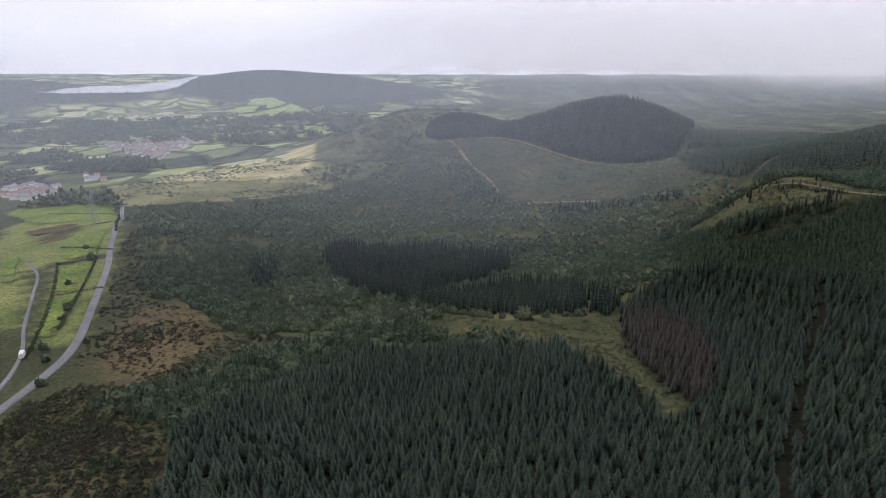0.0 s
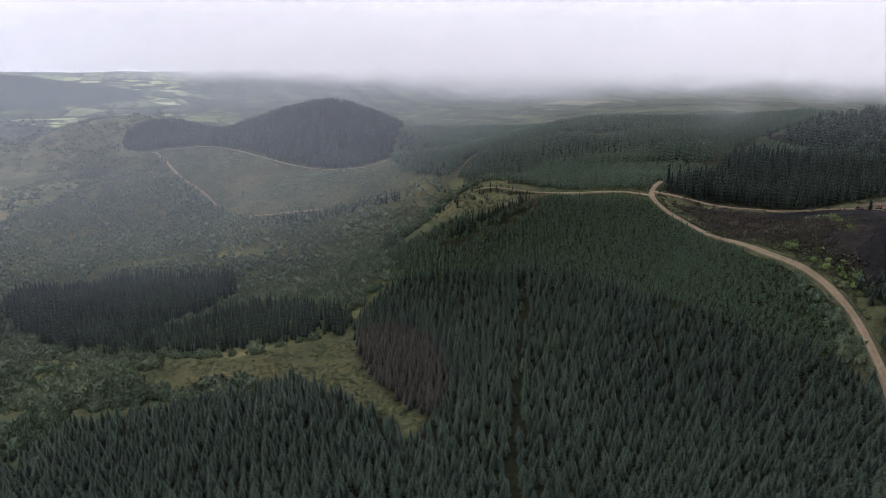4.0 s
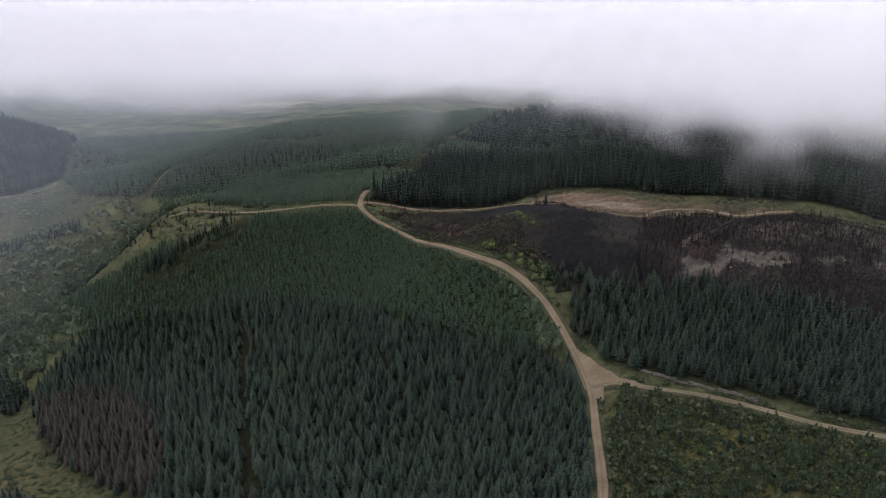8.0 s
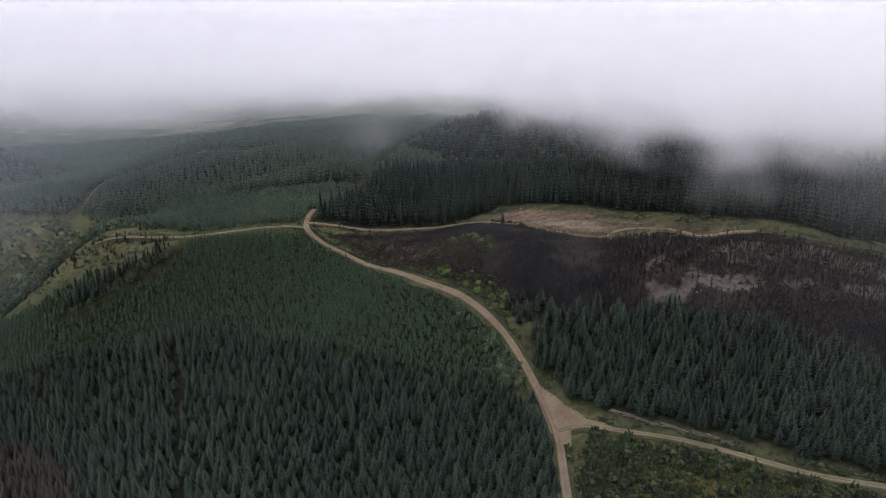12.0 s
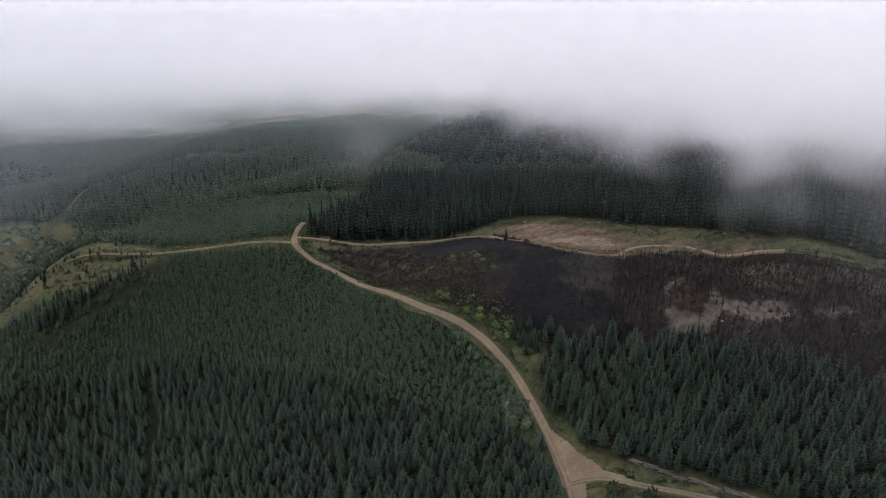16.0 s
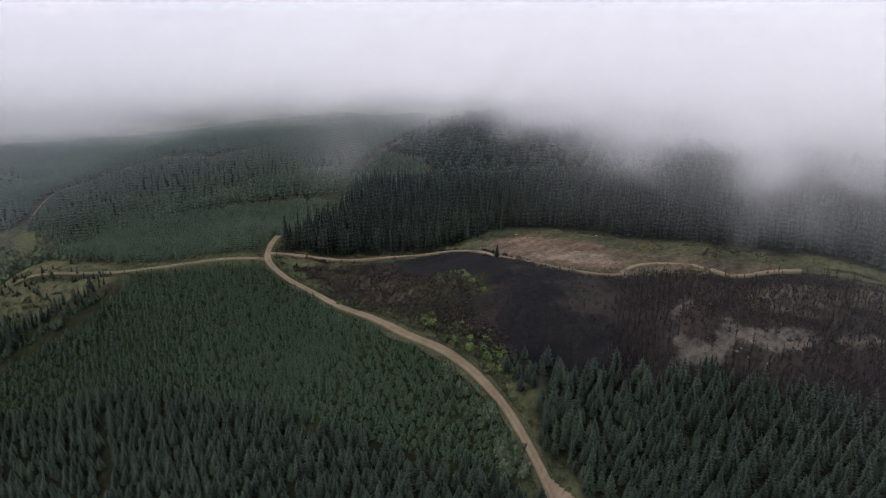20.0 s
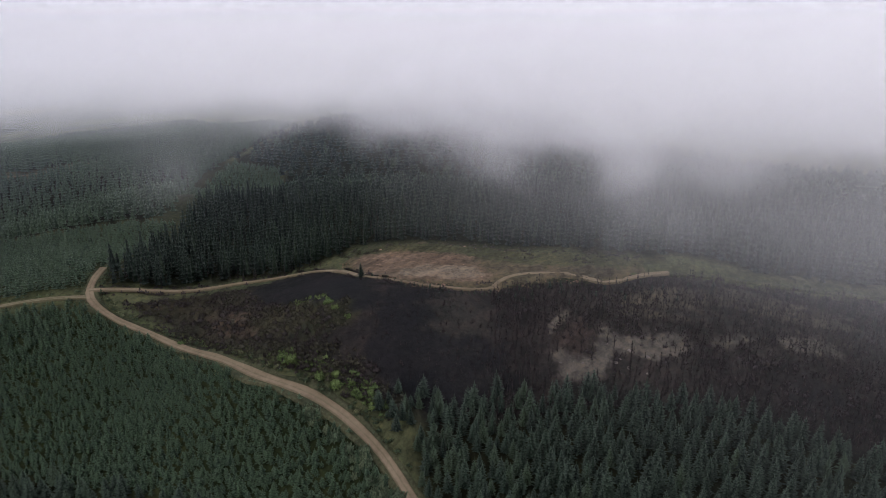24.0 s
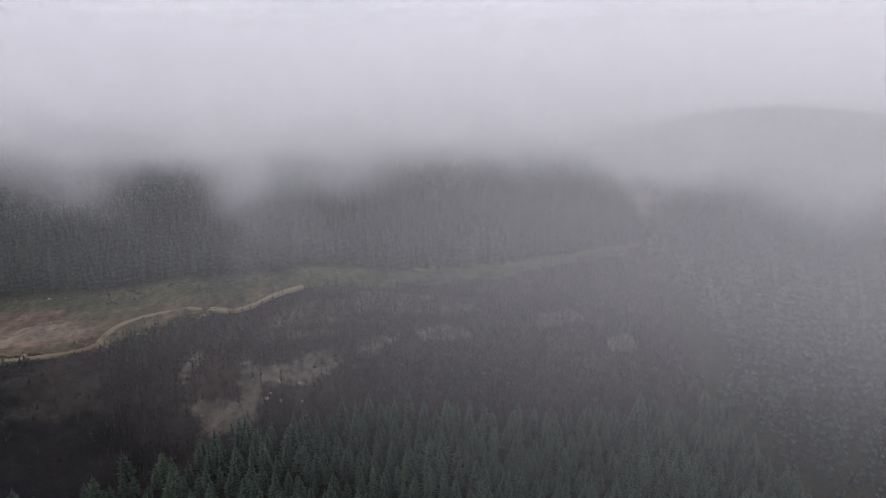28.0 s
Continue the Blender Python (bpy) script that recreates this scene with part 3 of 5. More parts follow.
def patched_floor(name, outline, step, lift, base, zones, label, category, relief):
    """A sheet of broken ground; zones: (outline, edge, dark, light, height of its lumps)."""
    ox, oy = np.array(outline).T
    gx, gy = np.arange(ox.min() - 3, ox.max() + 3, step), np.arange(oy.min() - 3, oy.max() + 3, step)
    x, y = [a.ravel() for a in np.meshgrid(gx, gy, indexing="ij")]
    x, y = x + step * 0.35 * np.sin(y * 3.1 + x), y + step * 0.35 * np.sin(x * 2.7 - y)
    faces = grid_faces(len(gx), len(gy))
    on = inside(x + (patchy(x, y, 2, 3) - 0.5) * 4, y + (patchy(x, y, 2, 4) - 0.5) * 4, outline)
    faces = faces[on[faces].all(1)]
    used, idx = np.unique(faces, return_inverse=True)
    x, y = x[used], y[used]
    tone = np.clip(patchy(x, y, 7, 23) * 0.6 + patchy(x, y, 1.6, 24) * 0.6 - 0.1, 0, 1)[:, None]
    c = np.array([base[0]]) * (1 - tone) + np.array([base[1]]) * tone
    lumps = np.full(len(x), relief)
    for k, (zone, edge, dark, light, lump) in enumerate(zones):
        m = soft_inside(x, y, zone, edge, 30 + 3 * k)
        c = c * (1 - m[:, None]) + (np.array([dark]) * (1 - tone) + np.array([light]) * tone) * m[:, None]
        lumps = lumps * (1 - m) + lump * m
    bumps = patchy(x, y, 2.2, 21) * 0.55 + patchy(x, y, 0.7, 22) * 0.45
    me = mesh_of(name, np.stack([x, y, ground_z(x, y) + lift + lumps * bumps], 1), idx.reshape(-1, 4))
    me.attributes.new("cover", "FLOAT_COLOR", "POINT").data.foreach_set("color", np.concatenate([c, np.ones((len(c), 1))], 1).astype(np.float32).ravel())
    note(me, "farm", np.zeros(len(x)))
    return tagged(link(name, me, LAND, smooth=True), label, category, kind="structure")


BLACK, BROWN, STONY = ((0.007, 0.008, 0.011), (0.016, 0.015, 0.018)), ((0.0165, 0.0155, 0.0165), (0.036, 0.032, 0.032)), ((0.046, 0.043, 0.042), (0.112, 0.102, 0.097))
patched_floor("quarry_floor", QUARRY, 0.9, 0.2, ((0.013, 0.0125, 0.0145), (0.032, 0.027, 0.028)), [
    ([(261, 210), (272, 190), (254, 159), (231, 143), (228, 166), (240, 186), (244, 200)], 4, *BLACK, 0.3),
    ([(252, 150), (256, 128), (240, 112), (226, 98), (210, 112), (212, 138), (232, 144)], 5, *BLACK, 0.4),
    ([(222, 236), (240, 224), (262, 212), (246, 198), (230, 204), (224, 186), (216, 164), (207, 140), (204, 124), (208, 150), (214, 180), (222, 212)], 4, (0.016, 0.016, 0.012), (0.038, 0.034, 0.024), 0.5),
    ([(239, 206), (238, 185), (224, 169), (221, 184), (229, 202)], 4, (0.026, 0.020, 0.017), (0.060, 0.044, 0.033), 0.4),
    ([(243, 196), (232, 161), (234, 153), (225, 146), (217, 158), (220, 176), (232, 190)], 4, (0.018, 0.020, 0.014), (0.044, 0.043, 0.027), 0.6),
    ([(226, 92), (258, 100), (264, 80), (272, 46), (284, 0), (262, 0), (250, 40), (236, 70), (228, 78)], 6, *BROWN, 0.6),
    (PALE_RUBBLE[0], 5, (0.034, 0.031, 0.027), (0.105, 0.092, 0.080), 0.8), (PALE_RUBBLE[1], 5, (0.017, 0.016, 0.017), (0.044, 0.039, 0.037), 0.7),
] + [(outline, 1.3, *STONY, 0.8) for outline in SCREES] + [
    ([(241, 95), (251, 92), (248, 86), (240, 85), (238, 89)], 2.0, (0.020, 0.016, 0.017), (0.040, 0.031, 0.030), 1.8),
    ([(252, 146), (257, 130), (263, 118), (260, 116), (254, 128), (249, 144)], 2.0, (0.10, 0.082, 0.060), (0.19, 0.155, 0.115), 0.2),
], "blackened quarry floor with bare scree and brown scrub", "burnt ground", 0.45)
patched_floor("spoil_heap", SPOIL_HEAP, 0.7, 0.3, ((0.060, 0.052, 0.036), (0.112, 0.092, 0.064)), [
    ([(281, 178), (283, 134), (276, 128), (270, 122), (264, 121), (252, 147), (254, 161)], 2.5, (0.078, 0.057, 0.045), (0.172, 0.128, 0.102), 1.0),
    ([(262, 152), (270, 146), (274, 130), (268, 124), (260, 134), (256, 148)], 1.6, (0.115, 0.090, 0.072), (0.235, 0.190, 0.158), 0.9),
    ([(276, 128), (278, 106), (274, 84), (269, 86), (272, 117)], 2.0, (0.046, 0.039, 0.030), (0.098, 0.080, 0.060), 1.2),
    ([(268, 172), (276, 176), (276, 164), (264, 160)], 2.0, (0.05, 0.037, 0.031), (0.11, 0.083, 0.067), 1.0),
    ([(283, 126), (288, 104), (282, 80), (276, 78), (277, 94), (279, 112)], 2.0, (0.040, 0.042, 0.028), (0.080, 0.076, 0.048), 1.0),
    ([(289, 192), (292, 149), (292, 129), (286, 85), (278, 74), (275, 80), (277, 94), (281, 126), (285, 140), (283, 171), (281, 186)], 2.5, (0.038, 0.042, 0.025), (0.078, 0.078, 0.044), 0.8),
], "bare reddish spoil heap with tyre-worn slopes and grassy top", "spoil heap", 0.9)
patched_floor("grass_strip", [(272, 74), (281, 47), (292, 8), (302, -60), (309, -60), (299, 8), (287, 47), (278, 76)], 1.4, 0.25, ((0.036, 0.043, 0.026), (0.074, 0.078, 0.046)), [], "pale grass strip between burnt ground and forest", "grass", 0.4)
# The water's bright reflection is put into a pale base colour.
WATER = surface("estuary_water", (0.42, 0.45, 0.48), (0.55, 0.57, 0.60), 0.01, 0.1, 0.25, 0.05, 0.8)
water = patched_floor("estuary", [(-1720, 2700), (-1600, 2930), (-1383, 3400), (-1160, 3300), (-1238, 3049), (-1465, 2828)], 16.0, 6.0, ((0, 0, 0), (0, 0, 0)), [], "pale shining estuary beyond the valley", "water", 0.0)
water.data.materials[0] = WATER
MEADOW = ((0.22, 0.30, 0.105), (0.31, 0.38, 0.15))
for outline in ([(-953, 2537), (-881, 2689), (-860, 2800), (-780, 2830), (-760, 2560)], [(-850, 2830), (-870, 2940), (-774, 2962), (-680, 2890), (-740, 2700), (-770, 2840)], [(-670, 2880), (-623, 2838), (-565, 2728), (-601, 2532), (-716, 2472), (-740, 2540), (-725, 2690)],
                [(-659, 1689), (-654, 1858), (-512, 1755), (-528, 1589)], [(-547, 1756), (-496, 1813), (-450, 1783), (-477, 1709)], [(-409, 1777), (-381, 1830), (-325, 1801), (-371, 1741)],
                [(-1315, 1928), (-1254, 1965), (-1151, 1774), (-1175, 1717)], [(-859, 1398), (-846, 1473), (-805, 1418), (-826, 1372)], [(-508, 1829), (-474, 1864), (-426, 1828), (-459, 1796)],
                [(-1180, 2150), (-1100, 2330), (-980, 2300), (-1050, 2120)], [(-1010, 1980), (-960, 2120), (-860, 2080), (-900, 1960)], [(-860, 2200), (-800, 2360), (-700, 2300), (-740, 2180)]):
    patched_floor("far_field", outline, 9.0, 3.0, MEADOW, [], "bright green grass field in the far valley", "field", 0.5)


FIELD = ((0.125, 0.178, 0.048), (0.185, 0.235, 0.072))
for outline in ([(-169, 242), (-162, 252), (-185, 306), (-197, 296)], [(-199, 301), (-188, 311), (-204, 357), (-220, 350)], [(-224, 358), (-208, 367), (-230, 432), (-240, 447), (-253, 418)],
                [(-481, 685), (-466, 770), (-360, 694), (-258, 488), (-262, 470), (-345, 600), (-395, 600)], [(-222, 305), (-224, 322), (-255, 374), (-268, 370)]):
    patched_floor("pasture", outline, 2.5, 0.5, FIELD, [], "bright green grazed pasture beside the road", "field", 0.3)
patched_floor("rough_pasture", [(-384, 566), (-345, 590), (-266, 462), (-272, 436)], 2.5, 0.6, ((0.062, 0.056, 0.032), (0.105, 0.092, 0.052)), [], "dull brown rushy ground in the pasture", "field", 0.5)


def smooth_line(line, step):
    pts = [Vector((*p, 0)) for p in line]
    pts = [pts[0] * 2 - pts[1]] + pts + [pts[-1] * 2 - pts[-2]]
    out = []
    for a, b, c, d in zip(pts, pts[1:], pts[2:], pts[3:]):
        k = max(1, int((c - b).length / step))
        for i in range(k):
            s = i / k
            out.append(0.5 * ((2 * b) + (c - a) * s + (2 * a - 5 * b + 4 * c - d) * s * s + (3 * b - a - 3 * c + d) * s ** 3))
    return np.array([(p.x, p.y) for p in out + [pts[-2]]])


def ribbon(name, line, width, lift, mat, label, category, step=3.0, wander=0.25, crown=0.12, kind="structure", parent=None):
    """A road or track that lies on the ground, with a cambered top and skirts down into it."""
    p = smooth_line(line, step)
    d = np.gradient(p, axis=0)
    d /= np.linalg.norm(d, axis=1)[:, None] + 1e-9
    side = np.stack([-d[:, 1], d[:, 0]], 1)
    w = width / 2 * (1 + wander * (patchy(p[:, 0], p[:, 1], 4, 3) - 0.5))
    rows = []
    mid = ground_z(p[:, 0], p[:, 1]) + lift
    cut = ((-1.1, -0.7), (-1.0, 0.0), (-0.75, crown * 0.5), (-0.52, crown * 0.3), (-0.28, crown), (0.0, crown), (0.28, crown), (0.52, crown * 0.3), (0.75, crown * 0.5), (1.0, 0.0), (1.1, -0.7))
    for off, up in cut:
        q = p + side * (w * off)[:, None]
        rows.append(np.column_stack([q, np.maximum(mid, ground_z(q[:, 0], q[:, 1]) + lift) + up]))
    me = mesh_of(name, np.concatenate(rows), grid_faces(len(rows), len(p)))
    note(me, "across", np.repeat([off for off, _ in cut], len(p)))
    ob = link(name, me, mat, parent, smooth=True)
    return tagged(ob, label, category, kind=kind) if label else ob


GRASS = surface("verge_grass", (0.034, 0.042, 0.023), (0.088, 0.088, 0.048), 0.12, 1.4, 0.95, 0.5)
ribbon("road_verge", MAIN_TRACK, 4.8, 0.12, GRASS, "rough grass verge beside the forest road", "grass", 2.0, 0.9, 0.0)
ribbon("track_verge", SIDE_TRACK, 4.4, 0.12, GRASS, "rough grass verge beside the side track", "grass", 2.0, 0.9, 0.0)
ribbon("forest_road", MAIN_TRACK, 2.3, 0.5, GRAVEL, "pale gravel forest road between spruce stands", "track")
ribbon("side_track", SIDE_TRACK, 1.9, 0.5, PALE_TRACK, "narrow gravel side track beside rough scrub", "track")
apron = patch("junction_apron", [(168.5, 89), (170.5, 94), (173, 98.5), (178.5, 103.5), (184, 108.5), (187.5, 108), (185.5, 102), (183, 96), (181, 90), (180.3, 82), (178.3, 82), (177.6, 88), (175.5, 91.5), (172, 90)], 0.5, 0.52, (0, 0, 0), (0, 0, 0), "worn gravel apron where the tracks meet", "track", 0.06, 0.35)
note(apron.data, "across", np.full(len(apron.data.vertices), 0.52))
apron.data.materials[0] = GRAVEL
ribbon("valley_track", VALLEY_TRACK[4:], 1.3, 0.4, PALE_TRACK, "faint grassy track up the open gully", "track", 6)
ribbon("ridge_track", RIDGE_TRACK, 1.8, 0.3, PALE_TRACK, "narrow grassy track along the ridge", "track")
ribbon("spoil_track", SPOIL_TRACK, 1.7, 0.6, GRAVEL, "pale track past the burnt ground to the spoil heap", "track")
ribbon("spoil_ramp", SPOIL_RAMP, 1.6, 0.85, GRAVEL, "sandy track over the spoil heap", "track")
ribbon("grass_track", GRASS_TRACK, 1.6, 0.42, GRASS, "pale grassy track along the forest edge", "track")
ribbon("loop_track", LOOP_TRACK, 3.6, 0.6, GRAVEL, "pale gravel track beside the felled hillside", "track", 8)
ribbon("upper_track", UPPER_TRACK, 2.4, 0.6, PALE_TRACK, "faint track along the foot of the hilltop forest", "track", 8)
ribbon("wiggle_track", WIGGLE_TRACK, 1.8, 0.4, PALE_TRACK, "short bare track in the scrub", "track")
ribbon("tarmac_road", TARMAC_ROAD, 3.5, 0.35, TARMAC, "grey tarmac road along the fields", "road", 5, 0.0)
ribbon("lane", LANE, 1.5, 0.4, TARMAC, "narrow pale lane below the fields", "road", 4)

# ------------------------------------------------------------------ plants


def spruce_template(rng, tiers, points, foot=0.12):
    """A conical spruce: a core kept dark as shade and whorls of separate drooping boughs, one metre high and one metre
    in radius, with the boughs' ends marked, fainter towards the foot as if shaded.
    """
    vs, fs, tip_light = [(0, 0, 0.93)], [], [0.15]
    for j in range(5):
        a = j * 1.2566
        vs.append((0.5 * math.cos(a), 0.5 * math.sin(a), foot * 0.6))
        tip_light.append(0.0)
        fs.append((0, 1 + j, 1 + (j + 1) % 5))
    for k in range(tiers):
        s = (k + rng.uniform(-0.2, 0.2)) / tiers if k else 0.0
        z0 = foot + (0.95 - foot) * s
        r = (1 - s) ** 0.66 * 0.98 + 0.05
        n = max(3, int(round(points * (1 - 0.45 * s))))
        turn = rng.uniform(0, 6.28)
        for j in range(n):
            a = turn + (j + rng.uniform(-0.22, 0.22)) * 6.2832 / n
            out = r * rng.uniform(0.72, 1.15)
            w = out * 1.55 / n * rng.uniform(0.8, 1.2)
            lift = (0.95 - foot) / tiers * rng.uniform(0.75, 1.15)
            c, d, base = math.cos(a), math.sin(a), len(vs)
            vs += [(0, 0, min(z0 + 0.8 * lift, 0.98)), (0.6 * out * c - w * d, 0.6 * out * d + w * c, z0), (0.6 * out * c + w * d, 0.6 * out * d - w * c, z0), (out * c, out * d, z0 + 0.015)]
            # Paleness grows with height: crown light and low shade put into the colour.
            tip_light += [0.0, 0.3 + 0.35 * s, 0.3 + 0.35 * s, rng.uniform(0.7, 1.0) * (0.5 + 0.5 * s)]
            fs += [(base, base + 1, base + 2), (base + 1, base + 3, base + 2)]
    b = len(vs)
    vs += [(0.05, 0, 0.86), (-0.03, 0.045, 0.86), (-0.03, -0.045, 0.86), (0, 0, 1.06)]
    tip_light += [0.6, 0.6, 0.6, 1.0]
    fs += [(b, b + 1, b + 3), (b + 1, b + 2, b + 3), (b + 2, b, b + 3)]
    return np.array(vs), np.array(fs), np.array(tip_light)


def dome_template(rng, subs, leaves, squat=0.9, spray=0.11):
    """A rounded leafy bush of several swelling lobes with loose sprays; one metre in radius."""
    bm = bmesh.new()
    bmesh.ops.create_icosphere(bm, subdivisions=subs, radius=1.0)
    bmesh.ops.delete(bm, geom=[v for v in bm.verts if v.co.z < -0.35], context="VERTS")
    bm.verts.index_update()
    lobes = rng.normal(size=(7, 3))
    lobes[:, 2] = np.abs(lobes[:, 2])
    lobes /= np.linalg.norm(lobes, axis=1)[:, None]
    vs, tip_light = [], []
    for v in bm.verts:
        near = max(float(np.dot(q, v.co)) for q in lobes)
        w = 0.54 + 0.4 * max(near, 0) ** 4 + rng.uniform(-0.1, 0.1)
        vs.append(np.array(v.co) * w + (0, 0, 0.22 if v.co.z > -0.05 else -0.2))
        # Leaf paleness follows height, painting top light on the bush.
        tip_light.append(rng.uniform(0.0, 0.45) * max(0.3, float(v.co.z) + 0.4))
    fs = [tuple(v.index for v in f.verts) for f in bm.faces]
    bm.free()
    core = np.array(vs)
    for k in range(leaves):
        p = core[rng.randint(len(core))]
        d = p / (np.linalg.norm(p) + 1e-9)
        t = np.cross(d, rng.normal(size=3))
        t /= np.linalg.norm(t) + 1e-9
        d = d * 0.75 + rng.normal(0, 0.35, 3)
        base, w = len(vs), spray * rng.uniform(0.6, 1.5)
        # Low sprays are coloured darker, as shade under the crown.
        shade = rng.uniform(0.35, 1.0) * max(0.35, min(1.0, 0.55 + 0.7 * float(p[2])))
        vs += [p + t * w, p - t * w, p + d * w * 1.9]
        tip_light += [0.45 * shade, 0.45 * shade, shade]
        fs.append((base, base + 1, base + 2))
    return np.array(vs) * (1, 1, squat), np.array(fs), np.array(tip_light)


def plant_all(name, x, y, wide, tall, templates, tone, mat, seed, label, category, sunk=0.0, parent=None):
    """Many plants as one mesh: each turned, sized and toned on its own."""
    rng = np.random.RandomState(seed)
    z, pick = ground_z(x, y) - sunk, rng.randint(len(templates), size=len(x))
    turn, lean = rng.uniform(0, 6.28, len(x)), rng.normal(0, 0.03, (len(x), 2))
    verts, faces, tones, tips, at = [], [], [], [], 0
    for k, (tv, tf, tt) in enumerate(templates):
        m = np.where(pick == k)[0]
        if not len(m):
            continue
        c, s = np.cos(turn[m])[:, None], np.sin(turn[m])[:, None]
        h = tv[None, :, 2] * tall[m][:, None]
        vx = (tv[None, :, 0] * c - tv[None, :, 1] * s) * wide[m][:, None] + x[m][:, None] + h * lean[m][:, :1]
        vy = (tv[None, :, 0] * s + tv[None, :, 1] * c) * wide[m][:, None] + y[m][:, None] + h * lean[m][:, 1:]
        verts.append(np.stack([vx, vy, h + z[m][:, None]], -1).reshape(-1, 3))
        faces.append((tf[None] + (np.arange(len(m)) * len(tv))[:, None, None] + at).reshape(-1, 3))
        tones.append(np.repeat(tone[m], len(tv)))
        tips.append(np.tile(tt, len(m)))
        at += len(m) * len(tv)
    me = mesh_of(name, np.concatenate(verts), np.concatenate(faces))
    note(me, "tone", np.concatenate(tones))
    note(me, "tip_light", np.concatenate(tips))
    return tagged(link(name, me, mat, parent, smooth=False), label, category, kind="stuff")


def rows_in(outline, gap, turn, jitter, seed, avoid=(), clear=()):
    """Planted places in rows within an outline; avoid: (line, metres) to keep off."""
    rng = np.random.RandomState(seed)
    ox, oy = np.mean(outline, axis=0)
    reach = max(math.hypot(px - ox, py - oy) for px, py in outline) + gap
    a = np.arange(-reach, reach, gap)
    u, v = [q.ravel() for q in np.meshgrid(a, a)]
    u, v = u + rng.normal(0, jitter * gap, len(u)), v + rng.normal(0, jitter * gap, len(v))
    c, s = math.cos(radians(turn)), math.sin(radians(turn))
    x, y = ox + u * c - v * s, oy + u * s + v * c
    keep = inside(x + rng.normal(0, gap * 0.3, len(x)), y + rng.normal(0, gap * 0.3, len(x)), outline)
    for line, metres in avoid:
        keep &= off_line(x, y, line) > metres
    for other in clear:
        keep &= ~inside(x, y, other)
    return x[keep], y[keep]


trng = np.random.RandomState(11)
SPRUCE_NEAR = [spruce_template(trng, 9, 10) for _ in range(8)]
SPRUCE_MID = [spruce_template(trng, 5, 6) for _ in range(6)]
SPRUCE_FAR = [spruce_template(trng, 3, 4) for _ in range(5)]
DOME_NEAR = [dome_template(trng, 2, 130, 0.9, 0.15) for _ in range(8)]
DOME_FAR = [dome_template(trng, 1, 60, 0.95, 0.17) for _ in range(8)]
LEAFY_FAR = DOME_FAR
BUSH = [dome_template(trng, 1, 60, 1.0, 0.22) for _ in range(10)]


def stand(name, outline, gap, turn, tall, wide, templates, mat, seed, label, avoid=(), clear=(), jitter=0.2, vary=0.17, thin=0.0):
    x, y = rows_in(outline, gap, turn, jitter, seed, avoid, clear)
    rng = np.random.RandomState(seed + 1)
    keep = rng.uniform(size=len(x)) > thin
    x, y = x[keep], y[keep]
    size = np.clip(rng.normal(1, vary, len(x)), 0.55, 1.35) * (0.88 + 0.24 * patchy(x, y, 14, seed))
    tone = np.clip(0.15 + 0.55 * patchy(x, y, 25, seed + 2) + rng.normal(0, 0.26, len(x)), 0, 1)
    return plant_all(name, x, y, wide * size * rng.uniform(0.85, 1.15, len(x)), tall * size, templates, tone, mat, seed, label, "conifers")


roads = [(MAIN_TRACK, 2.3), (SIDE_TRACK, 3.4), (RIDGE_TRACK, 2.0), (SPOIL_TRACK, 3), (SPOIL_RAMP, 3), (RIDE, 1.15), (VALLEY_TRACK, 4.5), (FAR_RIDE, 2.0), (CROSS_RIDE, 1.5)]
NEAR_PLOT = [(102, 93), (148, 93), (148, 137), (102, 137)]


def spruce_things(outline, plot, gap, turn, tall, wide, seed):
    """The spruces of a plot, each a thing with its trunk and crown."""
    x, y = rows_in(outline, gap, turn, 0.16, seed, roads)
    rng = np.random.RandomState(seed + 1)
    keep = inside(x, y, plot)
    x, y = x[keep][:300], y[keep][:300]
    z = ground_z(x, y)
    trunk = bmesh.new()
    bmesh.ops.create_cone(trunk, cap_ends=True, segments=7, radius1=0.16, radius2=0.03, depth=0.9 * tall, matrix=Matrix.Translation((0, 0, 0.45 * tall)))
    trunk_mesh = bpy.data.meshes.new("trunk")
    trunk.to_mesh(trunk_mesh)
    trunk_mesh.materials.append(BARK)
    crowns = []
    for k, (tv, tf, tt) in enumerate(SPRUCE_NEAR * 3):
        me = mesh_of("crown", tv * (wide, wide, tall), tf)
        note(me, "tone", np.full(len(tv), 0.2 + 0.6 * ((k * 7) % 18) / 17))
        note(me, "tip_light", tt)
        me.materials.append(SPRUCE)
        crowns.append(me)
    for px, py, pz in zip(x, y, z):
        tree = new("spruce_tree")
        size = float(np.clip(rng.normal(1, 0.17), 0.6, 1.35))
        tree.matrix_world = Matrix.Translation((px, py, pz - 0.2)) @ Matrix.Rotation(rng.uniform(0, 6.28), 4, "Z") @ Matrix.Diagonal((size, size, size, 1))
        tagged(tree, "dark green spruce with pale tips in a dense plantation", "tree", "spruces of the plantation")
        link("trunk", trunk_mesh, BARK, tree)
        link("crown", crowns[rng.randint(len(crowns))], SPRUCE, tree)


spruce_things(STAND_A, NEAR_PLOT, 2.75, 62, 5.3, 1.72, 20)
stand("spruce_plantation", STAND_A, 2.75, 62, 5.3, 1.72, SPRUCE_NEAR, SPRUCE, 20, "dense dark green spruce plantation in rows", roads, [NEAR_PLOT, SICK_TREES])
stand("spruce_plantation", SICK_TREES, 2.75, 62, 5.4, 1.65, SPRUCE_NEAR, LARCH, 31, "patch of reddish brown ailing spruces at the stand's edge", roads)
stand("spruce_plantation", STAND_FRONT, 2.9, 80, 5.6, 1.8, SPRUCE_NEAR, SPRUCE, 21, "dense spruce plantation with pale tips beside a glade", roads)
